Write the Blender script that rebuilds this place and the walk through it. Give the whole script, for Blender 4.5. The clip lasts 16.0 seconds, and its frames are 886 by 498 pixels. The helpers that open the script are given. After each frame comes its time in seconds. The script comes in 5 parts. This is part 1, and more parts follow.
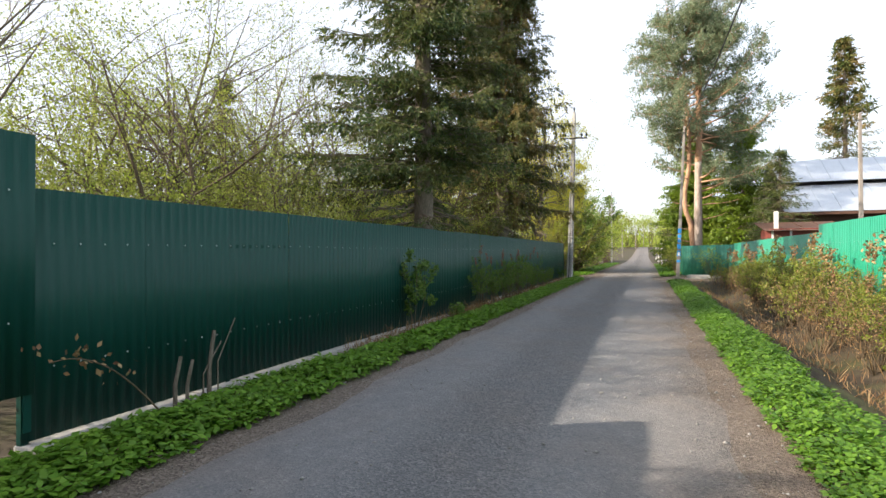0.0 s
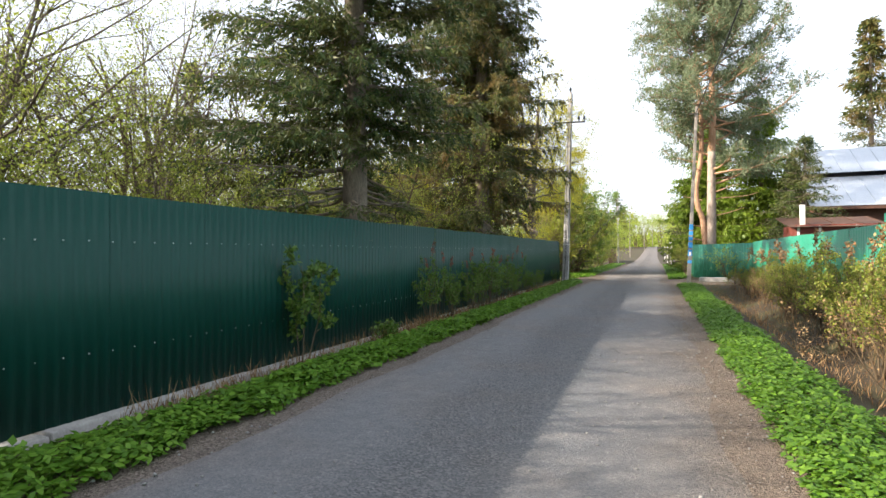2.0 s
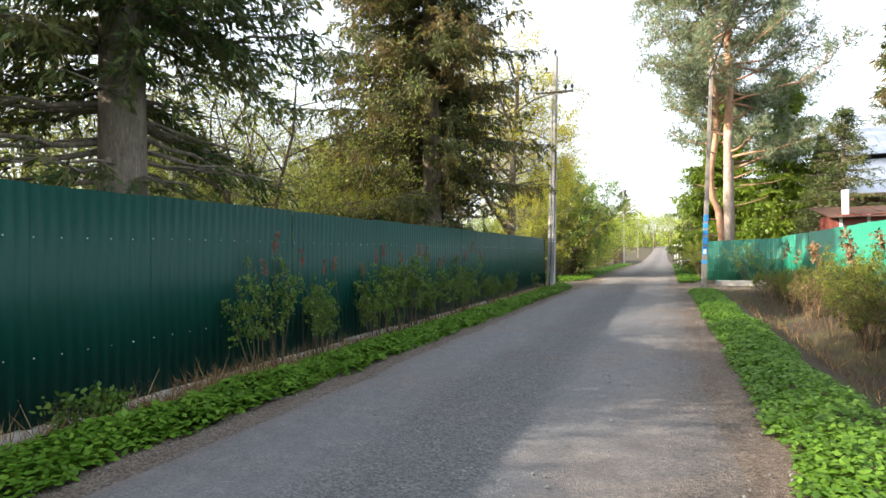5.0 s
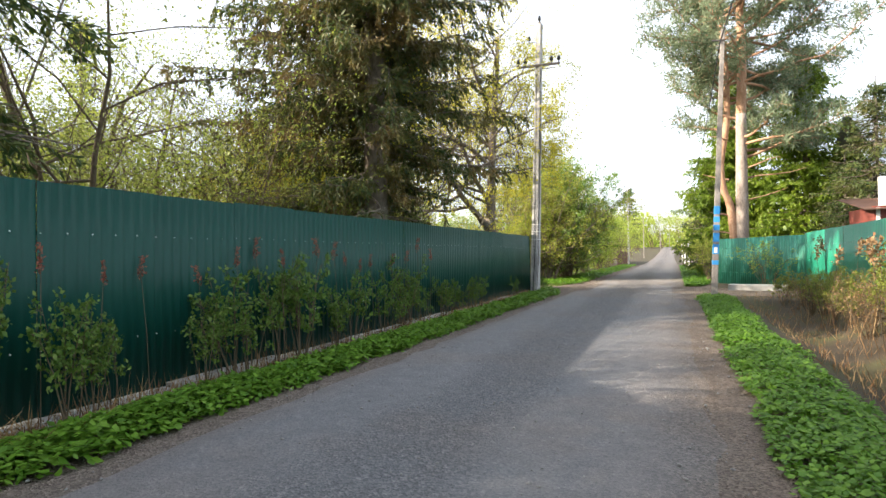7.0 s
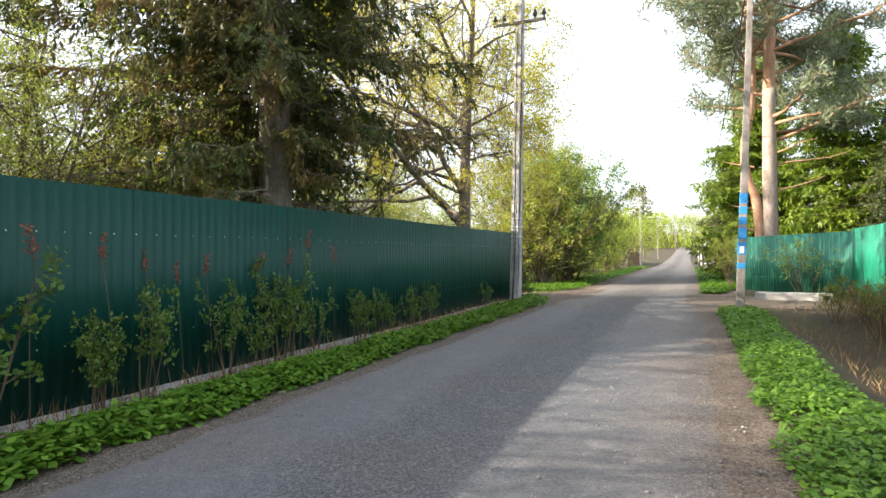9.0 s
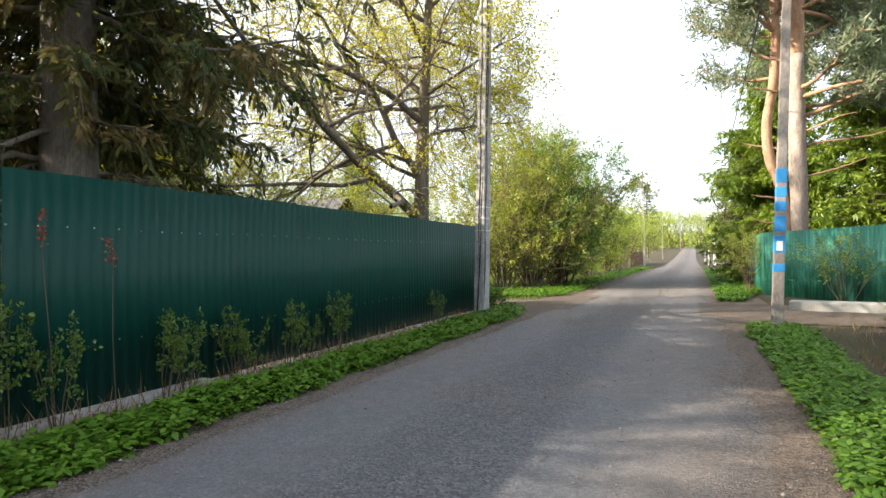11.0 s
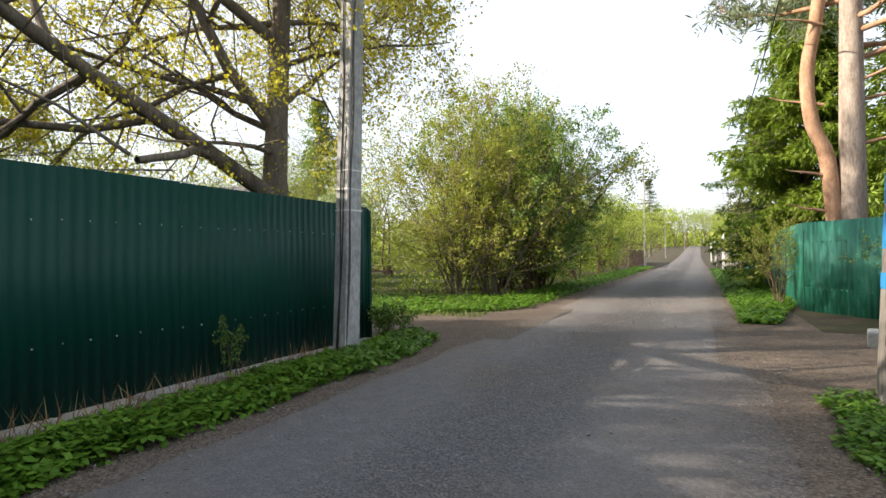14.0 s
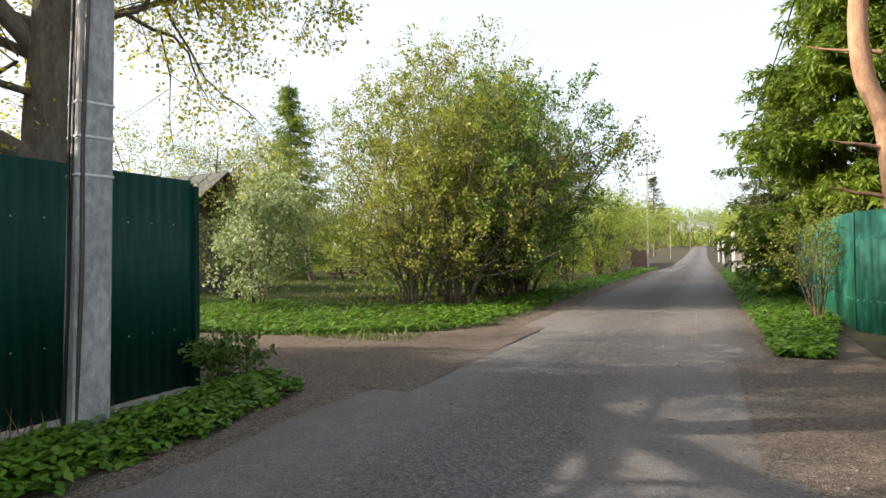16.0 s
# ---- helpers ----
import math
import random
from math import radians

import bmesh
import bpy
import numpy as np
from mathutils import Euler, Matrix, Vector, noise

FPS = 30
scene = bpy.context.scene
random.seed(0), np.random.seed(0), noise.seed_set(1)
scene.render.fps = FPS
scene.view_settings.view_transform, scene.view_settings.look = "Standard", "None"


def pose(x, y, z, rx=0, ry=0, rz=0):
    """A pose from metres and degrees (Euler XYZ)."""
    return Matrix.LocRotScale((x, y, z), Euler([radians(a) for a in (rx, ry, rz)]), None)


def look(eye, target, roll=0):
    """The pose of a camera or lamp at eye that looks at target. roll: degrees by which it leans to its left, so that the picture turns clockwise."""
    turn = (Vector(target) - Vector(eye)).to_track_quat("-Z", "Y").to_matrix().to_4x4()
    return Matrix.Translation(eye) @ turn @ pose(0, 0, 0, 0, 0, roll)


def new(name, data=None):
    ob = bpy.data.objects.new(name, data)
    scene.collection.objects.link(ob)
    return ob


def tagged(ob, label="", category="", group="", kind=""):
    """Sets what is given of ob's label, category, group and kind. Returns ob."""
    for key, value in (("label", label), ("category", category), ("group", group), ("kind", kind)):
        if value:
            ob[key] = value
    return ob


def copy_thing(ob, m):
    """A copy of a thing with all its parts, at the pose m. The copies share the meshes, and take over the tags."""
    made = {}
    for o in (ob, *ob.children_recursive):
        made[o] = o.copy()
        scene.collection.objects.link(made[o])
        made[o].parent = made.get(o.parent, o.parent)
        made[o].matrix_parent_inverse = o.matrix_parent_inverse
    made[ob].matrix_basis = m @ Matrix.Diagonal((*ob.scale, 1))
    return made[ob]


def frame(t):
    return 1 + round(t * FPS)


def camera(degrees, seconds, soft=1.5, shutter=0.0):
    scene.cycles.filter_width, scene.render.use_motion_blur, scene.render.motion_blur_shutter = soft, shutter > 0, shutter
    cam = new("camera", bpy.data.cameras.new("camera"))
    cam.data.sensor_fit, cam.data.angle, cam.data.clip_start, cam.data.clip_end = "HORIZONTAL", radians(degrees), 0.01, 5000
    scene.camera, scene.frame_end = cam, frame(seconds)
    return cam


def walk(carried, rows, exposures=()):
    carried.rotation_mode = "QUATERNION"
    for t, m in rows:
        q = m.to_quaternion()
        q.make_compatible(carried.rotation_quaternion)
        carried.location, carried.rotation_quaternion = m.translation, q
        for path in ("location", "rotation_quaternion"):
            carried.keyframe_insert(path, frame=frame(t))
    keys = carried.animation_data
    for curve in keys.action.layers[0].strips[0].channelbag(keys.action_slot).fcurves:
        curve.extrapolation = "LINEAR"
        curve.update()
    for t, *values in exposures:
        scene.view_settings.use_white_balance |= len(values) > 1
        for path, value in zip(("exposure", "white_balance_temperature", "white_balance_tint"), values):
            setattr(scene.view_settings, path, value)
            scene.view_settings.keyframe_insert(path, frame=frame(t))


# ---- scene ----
cam = camera(78.0, 16.0)
PATH = [
    (0, (1.462, -2.334, 1.544), (0.763, -0.46, 1.559), -0.3),
    (0.5, (1.529, -1.341, 1.527), (0.828, 0.532, 1.543), -0.3),
    (1, (1.564, -0.397, 1.514), (0.854, 1.473, 1.528), -0.3),
    (1.5, (1.587, 0.527, 1.519), (0.877, 2.397, 1.534), -0.4),
    (2, (1.591, 1.476, 1.518), (0.864, 3.339, 1.533), -0.3),
    (2.5, (1.633, 2.442, 1.518), (0.907, 4.305, 1.532), -0.3),
    (3, (1.654, 3.425, 1.527), (0.921, 5.286, 1.54), -0.4),
    (3.5, (1.73, 4.361, 1.544), (0.996, 6.222, 1.557), -0.4),
    (6, (1.745, 8.293, 1.381), (0.976, 10.14, 1.406), -0.9),
    (6.5, (1.811, 9.166, 1.38), (1.043, 11.013, 1.405), -0.9),
    (7, (1.864, 10.109, 1.386), (1.084, 11.951, 1.412), -0.9),
    (7.5, (1.937, 11.071, 1.382), (1.157, 12.913, 1.41), -0.8),
    (8, (1.953, 12.031, 1.385), (1.156, 13.865, 1.414), -0.8),
    (8.5, (1.952, 12.982, 1.379), (1.148, 14.813, 1.408), -0.9),
    (9, (1.912, 13.91, 1.368), (1.087, 15.732, 1.397), -0.8),
    (11.5, (1.662, 18.377, 1.331), (0.822, 20.191, 1.362), -0.9),
    (12, (1.646, 19.283, 1.337), (0.796, 21.093, 1.365), -0.7),
    (12.5, (1.66, 20.197, 1.339), (0.808, 22.006, 1.367), -0.8),
    (13, (1.644, 21.118, 1.325), (0.791, 22.928, 1.347), -0.7),
    (13.5, (1.602, 21.996, 1.313), (0.752, 23.806, 1.335), -0.6),
    (14, (1.566, 22.865, 1.316), (0.717, 24.676, 1.34), -0.7),
    (14.5, (1.526, 23.706, 1.319), (0.678, 25.517, 1.347), -0.8),
    (15, (1.539, 24.558, 1.322), (0.688, 26.368, 1.349), -0.7),
    (15.5, (1.51, 25.41, 1.315), (0.651, 27.215, 1.342), -0.8),
    (16, (1.456, 26.296, 1.312), (0.592, 28.099, 1.336), -0.7),
]
walk(cam, [(t, look(eye, target, roll)) for t, eye, target, roll in PATH], [(0, 1.45), (1.5, 1.57), (3.5, 1.75), (9, 1.88), (11.5, 1.66), (13.0, 1.45), (16, 1.2)])

# ---- world, sun, exposure ----
SUN_TO = Vector((-1.84, -0.94, 1.0)).normalized()  # towards the sun
world = bpy.data.worlds.new("sky")
scene.world = world
world.use_nodes = True
wn = world.node_tree.nodes
wl = world.node_tree.links
wn.clear()
sky = wn.new("ShaderNodeTexSky")
sky.sky_type = "NISHITA"
sky.sun_disc = False
sky.sun_elevation = math.asin(SUN_TO.z)
sky.sun_rotation = math.atan2(SUN_TO.x, SUN_TO.y) % (2 * math.pi)
sky.air_density, sky.dust_density, sky.ozone_density = 1.0, 3.0, 1.0
bg = wn.new("ShaderNodeBackground")
bg.inputs["Strength"].default_value = 0.15
wo = wn.new("ShaderNodeOutputWorld")
haze = wn.new("ShaderNodeMix")
haze.data_type = "RGBA"
haze.inputs[0].default_value = 0.72
haze.inputs[7].default_value = (3.45, 3.6, 3.85, 1)
wl.new(sky.outputs[0], haze.inputs[6])
wl.new(haze.outputs[2], bg.inputs[0])
wl.new(bg.outputs[0], wo.inputs[0])
sun_data = bpy.data.lights.new("sun", "SUN")
sun_data.energy, sun_data.angle, sun_data.color = 4.6, radians(0.6), (1.0, 0.87, 0.7)
sun = new("sun", sun_data)
sun.matrix_world = look(SUN_TO * 60, (0, 0, 0))


# ---- materials ----


def nodes_of(name):
    m = bpy.data.materials.new(name)
    m.use_nodes = True
    nt = m.node_tree
    return m, nt.nodes, nt.links, nt.nodes["Principled BSDF"]


def ramp(ns, stops):
    r = ns.new("ShaderNodeValToRGB")
    e = r.color_ramp.elements
    while len(e) < len(stops):
        e.new(0.5)
    for k, (p, c) in enumerate(stops):
        e[k].position, e[k].color = p, (*c, 1)
    return r


def surface(name, stops, scale=4.0, fine=60.0, rough=0.7, bump=0.3, depth=0.01, metal=0.0, stretch=(1, 1, 1), spec=0.4, rough_var=0.15, mix=0.5):
    """Two scales of noise over a ramp of colours, with relief."""
    m, ns, ls, p = nodes_of(name)
    tc = ns.new("ShaderNodeTexCoord")
    mp = ns.new("ShaderNodeMapping")
    mp.inputs["Scale"].default_value = stretch
    ls.new(tc.outputs["Object"], mp.inputs[0])
    a = ns.new("ShaderNodeTexNoise")
    a.inputs["Scale"].default_value, a.inputs["Detail"].default_value, a.inputs["Roughness"].default_value = scale, 6, 0.6
    b = ns.new("ShaderNodeTexNoise")
    b.inputs["Scale"].default_value, b.inputs["Detail"].default_value, b.inputs["Roughness"].default_value = fine, 5, 0.7
    for n in (a, b):
        ls.new(mp.outputs[0], n.inputs["Vector"])
    mx = ns.new("ShaderNodeMix")
    mx.inputs[0].default_value = mix
    ls.new(a.outputs[0], mx.inputs[2])
    ls.new(b.outputs[0], mx.inputs[3])
    r = ramp(ns, stops)
    ls.new(mx.outputs[0], r.inputs[0])
    ls.new(r.outputs[0], p.inputs["Base Color"])
    rr = ns.new("ShaderNodeMapRange")
    rr.inputs["To Min"].default_value, rr.inputs["To Max"].default_value = rough - rough_var, rough + rough_var
    ls.new(a.outputs[0], rr.inputs[0])
    ls.new(rr.outputs[0], p.inputs["Roughness"])
    p.inputs["Metallic"].default_value, p.inputs["Specular IOR Level"].default_value = metal, spec
    if bump:
        bp = ns.new("ShaderNodeBump")
        bp.inputs["Strength"].default_value, bp.inputs["Distance"].default_value = bump, depth
        ls.new(mx.outputs[0], bp.inputs["Height"])
        ls.new(bp.outputs[0], p.inputs["Normal"])
    return m


def leafy(name, cols, through_light=0.35, rough=0.5, spec=0.3, patch=None):
    """Leaf colours that differ leaf by leaf, and by sprays where a patch colour is given, with light passing through."""
    m, ns, ls, p = nodes_of(name)
    g = ns.new("ShaderNodeNewGeometry")
    k = len(cols)
    r = ramp(ns, [(j / max(1, k - 1), c) for j, c in enumerate(cols)])
    ls.new(g.outputs["Random Per Island"], r.inputs[0])
    col = r.outputs[0]
    if patch:
        tc = ns.new("ShaderNodeTexCoord")
        nz = ns.new("ShaderNodeTexNoise")
        nz.inputs["Scale"].default_value, nz.inputs["Detail"].default_value = 0.9, 3
        ls.new(tc.outputs["Object"], nz.inputs["Vector"])
        mr = ns.new("ShaderNodeMapRange")
        mr.inputs["From Min"].default_value, mr.inputs["From Max"].default_value = 0.48, 0.66
        ls.new(nz.outputs[0], mr.inputs[0])
        mc = ns.new("ShaderNodeMix")
        mc.data_type = "RGBA"
        mc.inputs[7].default_value = (*patch, 1)
        ls.new(mr.outputs[0], mc.inputs[0])
        ls.new(col, mc.inputs[6])
        col = mc.outputs[2]
    ls.new(col, p.inputs["Base Color"])
    p.inputs["Roughness"].default_value, p.inputs["Specular IOR Level"].default_value = rough, spec
    t = ns.new("ShaderNodeBsdfTranslucent")
    ls.new(col, t.inputs[0])
    mx = ns.new("ShaderNodeMixShader")
    mx.inputs[0].default_value = through_light
    ls.new(p.outputs[0], mx.inputs[1])
    ls.new(t.outputs[0], mx.inputs[2])
    ls.new(mx.outputs[0], ns["Material Output"].inputs[0])
    return m



def gravel(name, stops, tint, stone, tracks):
    """Compacted gravel: grit of many greys, brown dust, smooth wheel tracks with loose coarse strips between."""
    m, ns, ls, p = nodes_of(name)

    def link(a, c):
        ls.new(a, c)

    def math_(op, a, c, clamp=False):
        n = ns.new("ShaderNodeMath")
        n.operation, n.use_clamp = op, clamp
        for k, v in enumerate((a, c)):
            if isinstance(v, (int, float)):
                n.inputs[k].default_value = v
            else:
                link(v, n.inputs[k])
        return n.outputs[0]

    def noise_(scale, detail, rough=0.6):
        n = ns.new("ShaderNodeTexNoise")
        n.inputs["Scale"].default_value, n.inputs["Detail"].default_value, n.inputs["Roughness"].default_value = scale, detail, rough
        link(tc.outputs["Object"], n.inputs["Vector"])
        return n.outputs[0]

    tc = ns.new("ShaderNodeTexCoord")
    sep = ns.new("ShaderNodeSeparateXYZ")
    link(tc.outputs["Object"], sep.inputs[0])
    big, mid, grit = noise_(0.55, 5), noise_(5.0, 7, 0.7), noise_(60, 4, 0.75)
    vo = ns.new("ShaderNodeTexVoronoi")
    vo.inputs["Scale"].default_value = stone
    link(tc.outputs["Object"], vo.inputs["Vector"])
    vc = ns.new("ShaderNodeSeparateColor")
    link(vo.outputs["Color"], vc.inputs[0])
    # loose strips along the road
    x = math_("ADD", sep.outputs[0], math_("MULTIPLY", math_("SUBTRACT", big, 0.5), 0.9))
    loose = ramp(ns, tracks)
    link(math_("ADD", math_("MULTIPLY", x, 0.2), 0.5), loose.inputs[0])
    coarse = math_("MULTIPLY", loose.outputs[0], math_("ADD", math_("MULTIPLY", mid, 1.6), -0.25, True))
    fineness = math_("ADD", math_("MULTIPLY", grit, 0.6), math_("MULTIPLY", mid, 0.4))
    speck = math_("MULTIPLY", math_("SUBTRACT", vc.outputs[0], 0.5), math_("ADD", math_("MULTIPLY", coarse, 0.45), 0.14))
    tone = math_("SUBTRACT", math_("ADD", fineness, speck), math_("MULTIPLY", coarse, 0.1))
    r = ramp(ns, stops)
    link(tone, r.inputs[0])
    edge = math_("MULTIPLY", math_("SUBTRACT", math_("ABSOLUTE", math_("SUBTRACT", x, 0.3), 0.0), 1.55), 1.3, True)
    dust = math_("MULTIPLY", math_("ADD", edge, math_("MULTIPLY", math_("SUBTRACT", big, 0.46), 2.0, True)), 0.8, True)
    # browner for x above 0.8 and, unevenly, from y = 27 on
    mouth = math_("MULTIPLY", math_("SUBTRACT", sep.outputs[1], 27.0), 0.3, True)
    worn = math_("MAXIMUM", math_("MULTIPLY", math_("SUBTRACT", x, 0.8), 0.9, True), math_("MULTIPLY", mouth, math_("ADD", mid, 0.25)))
    dust = math_("ADD", dust, math_("MULTIPLY", worn, 0.5), True)
    mul = ns.new("ShaderNodeMix")
    mul.data_type, mul.blend_type = "RGBA", "MULTIPLY"
    mul.inputs[7].default_value = (*tint, 1)
    link(dust, mul.inputs[0])
    link(r.outputs[0], mul.inputs[6])
    link(mul.outputs[2], p.inputs["Base Color"])
    p.inputs["Roughness"].default_value, p.inputs["Specular IOR Level"].default_value = 0.85, 0.2
    bp = ns.new("ShaderNodeBump")
    bp.inputs["Strength"].default_value, bp.inputs["Distance"].default_value = 1.0, 0.03
    link(math_("ADD", math_("MULTIPLY", tone, 0.8), math_("MULTIPLY", vo.outputs["Distance"], math_("ADD", math_("MULTIPLY", coarse, 0.9), 0.15))), bp.inputs["Height"])
    link(bp.outputs[0], p.inputs["Normal"])
    return m


W0, W1 = (0.12, 0.12, 0.12), (1, 1, 1)
TRACKS = [(0.0, W1), (0.12, W1), (0.2, W0), (0.36, W0), (0.46, W1), (0.6, W1), (0.68, W0), (0.82, W0), (0.9, W1), (1.0, W1)]
M_ROAD = gravel("gravel_road", [(0.2, (0.085, 0.088, 0.098)), (0.42, (0.145, 0.148, 0.158)), (0.57, (0.19, 0.191, 0.199)), (0.74, (0.28, 0.275, 0.275)), (0.9, (0.42, 0.41, 0.4))], (1.2, 0.98, 0.8), 62.0, TRACKS)
M_STONE = surface("loose_stone", [(0.3, (0.13, 0.125, 0.12)), (0.55, (0.25, 0.24, 0.23)), (0.75, (0.45, 0.43, 0.4))], 9, 60, 0.85, 0.3, 0.004)
M_LANE = gravel("brown_gravel", [(0.22, (0.085, 0.07, 0.062)), (0.45, (0.158, 0.14, 0.128)), (0.57, (0.203, 0.182, 0.166)), (0.72, (0.27, 0.24, 0.215)), (0.88, (0.38, 0.34, 0.31))], (1.05, 0.93, 0.82), 62.0, [(0.0, W1), (1.0, W1)])
M_SOIL = surface("soil", [(0.3, (0.03, 0.022, 0.014)), (0.48, (0.055, 0.04, 0.025)), (0.6, (0.06, 0.062, 0.022)), (0.75, (0.07, 0.1, 0.025))], 0.9, 40, 0.95, 0.8, 0.03, mix=0.35)
M_DKGREEN = surface("dark_green_sheet", [(0.3, (0.003, 0.035, 0.027)), (0.6, (0.004, 0.044, 0.034)), (0.8, (0.006, 0.053, 0.042))], 1.2, 30, 0.42, 0.05, 0.002, spec=0.2, stretch=(1, 1, 0.35), rough_var=0.08)
M_LTGREEN = surface("light_green_sheet", [(0.3, (0.01, 0.165, 0.1)), (0.6, (0.013, 0.21, 0.13)), (0.8, (0.025, 0.27, 0.17))], 1.0, 30, 0.42, 0.05, 0.002, spec=0.5, stretch=(1, 1, 0.3), rough_var=0.1)
M_WORN = surface("worn_green_sheet", [(0.34, (0.01, 0.085, 0.058)), (0.5, (0.016, 0.14, 0.095)), (0.6, (0.035, 0.2, 0.15)), (0.74, (0.16, 0.32, 0.27))], 2.2, 9, 0.55, 0.1, 0.002, stretch=(1, 1, 0.25))
M_CONC = surface("concrete", [(0.3, (0.2, 0.19, 0.18)), (0.55, (0.36, 0.35, 0.33)), (0.75, (0.5, 0.49, 0.46))], 3, 40, 0.88, 0.4, 0.006)
M_OLDWOOD = surface("weathered_wood", [(0.3, (0.13, 0.11, 0.1)), (0.5, (0.27, 0.245, 0.225)), (0.72, (0.44, 0.41, 0.385))], 7, 45, 0.85, 0.5, 0.008, stretch=(3, 3, 0.22))
M_BARK = surface("grey_bark", [(0.3, (0.06, 0.047, 0.037)), (0.5, (0.15, 0.122, 0.096)), (0.72, (0.28, 0.24, 0.2))], 9, 40, 0.92, 0.9, 0.03, stretch=(1, 1, 0.3))
M_TWIG = surface("brown_bark", [(0.3, (0.05, 0.035, 0.022)), (0.6, (0.13, 0.095, 0.06)), (0.8, (0.2, 0.155, 0.11))], 9, 40, 0.9, 0.6, 0.01, stretch=(1, 1, 0.4))
M_PINEBARK = surface("pine_bark", [(0.3, (0.16, 0.085, 0.05)), (0.5, (0.36, 0.21, 0.13)), (0.72, (0.55, 0.38, 0.27))], 6, 30, 0.88, 0.8, 0.02, stretch=(1, 1, 0.35))
M_PINEGREY = surface("grey_pine_bark", [(0.3, (0.11, 0.085, 0.07)), (0.5, (0.3, 0.245, 0.21)), (0.72, (0.5, 0.43, 0.38))], 7, 30, 0.9, 0.9, 0.03, stretch=(1, 1, 0.3))
M_BUD = leafy("young_leaves", [(0.17, 0.23, 0.025), (0.26, 0.32, 0.045), (0.34, 0.38, 0.08), (0.2, 0.23, 0.05)], 0.45)
M_OAKLEAF = leafy("yellow_young_leaves", [(0.4, 0.38, 0.025), (0.55, 0.5, 0.04), (0.46, 0.47, 0.08)], 0.55)
M_BUSHLEAF = leafy("fresh_leaves", [(0.17, 0.25, 0.03), (0.27, 0.36, 0.045), (0.38, 0.44, 0.08), (0.15, 0.21, 0.03)], 0.45)
M_SHOOT = leafy("shaded_shoot_leaves", [(0.06, 0.12, 0.018), (0.1, 0.18, 0.03), (0.16, 0.22, 0.045)], 0.35)
M_DITCH = leafy("ditch_shrub_leaves", [(0.1, 0.15, 0.025), (0.18, 0.23, 0.035), (0.28, 0.3, 0.05), (0.2, 0.16, 0.06)], 0.4)
M_WHITELEAF = leafy("pale_blossom_leaves", [(0.16, 0.24, 0.06), (0.3, 0.38, 0.16), (0.5, 0.52, 0.38)], 0.4)
M_COVER = leafy("ground_cover_leaves", [(0.06, 0.14, 0.012), (0.1, 0.22, 0.02), (0.17, 0.31, 0.034), (0.085, 0.18, 0.018)], 0.4)
M_GRASS = leafy("grass_blades", [(0.06, 0.12, 0.015), (0.12, 0.19, 0.03), (0.2, 0.22, 0.06)], 0.35)
M_DRY = leafy("dry_stalks", [(0.14, 0.07, 0.032), (0.24, 0.14, 0.065), (0.36, 0.25, 0.13), (0.11, 0.05, 0.03)], 0.2, 0.8)
M_SPRUCE = leafy("spruce_needles", [(0.028, 0.058, 0.02), (0.05, 0.088, 0.028), (0.085, 0.12, 0.03), (0.12, 0.13, 0.036)], 0.3, patch=(0.1, 0.1, 0.028))
M_SPRUCE2 = leafy("brownish_spruce_needles", [(0.032, 0.06, 0.02), (0.062, 0.095, 0.026), (0.11, 0.12, 0.03), (0.14, 0.12, 0.04)], 0.3, patch=(0.19, 0.13, 0.045))
M_THUJA = leafy("light_conifer_sprays", [(0.1, 0.17, 0.014), (0.17, 0.25, 0.022), (0.25, 0.33, 0.04)], 0.4, patch=(0.1, 0.17, 0.02))
M_CHERRY = leafy("bird_cherry_leaves", [(0.08, 0.16, 0.02), (0.13, 0.23, 0.03), (0.19, 0.3, 0.05), (0.36, 0.42, 0.24)], 0.48)
M_WILLOW = leafy("willow_leaves", [(0.16, 0.22, 0.025), (0.27, 0.34, 0.04), (0.38, 0.42, 0.06), (0.22, 0.2, 0.05)], 0.45, patch=(0.3, 0.27, 0.07))
M_REDPLUME = leafy("red_seed_heads", [(0.16, 0.04, 0.03), (0.24, 0.075, 0.05), (0.3, 0.12, 0.07)], 0.2, 0.8)
M_PINE = leafy("pine_needles", [(0.12, 0.165, 0.09), (0.18, 0.23, 0.135), (0.26, 0.3, 0.19)], 0.45)

# ---- mesh tools ----


def np_mesh(name, verts, faces, mat, smooth=False):
    me = bpy.data.meshes.new(name)
    verts = np.asarray(verts, dtype=np.float32).reshape(-1, 3)
    faces = np.asarray(faces, dtype=np.int32)
    k = faces.shape[1]
    me.vertices.add(len(verts))
    me.vertices.foreach_set("co", verts.ravel())
    me.loops.add(faces.size)
    me.loops.foreach_set("vertex_index", faces.ravel())
    me.polygons.add(len(faces))
    me.polygons.foreach_set("loop_start", np.arange(0, faces.size, k, dtype=np.int32))
    if smooth:
        me.polygons.foreach_set("use_smooth", np.ones(len(faces), dtype=bool))
    me.update(calc_edges=True)
    if mat:
        me.materials.append(mat)
    return me


def part(name, data, material, parent, label=""):
    """One mesh object, from a bmesh or a mesh, under a thing or a part."""
    if isinstance(data, bmesh.types.BMesh):
        me = bpy.data.meshes.new(name)
        data.to_mesh(me)
        data.free()
        me.materials.append(material)
    else:
        me = data
    ob = new(name, me)
    ob.parent = parent
    return tagged(ob, label)


def thing(name, m, label, category, group=""):
    ob = new(name)
    ob.empty_display_size = 0.2
    ob.matrix_world = m
    return tagged(ob, label, category, group)


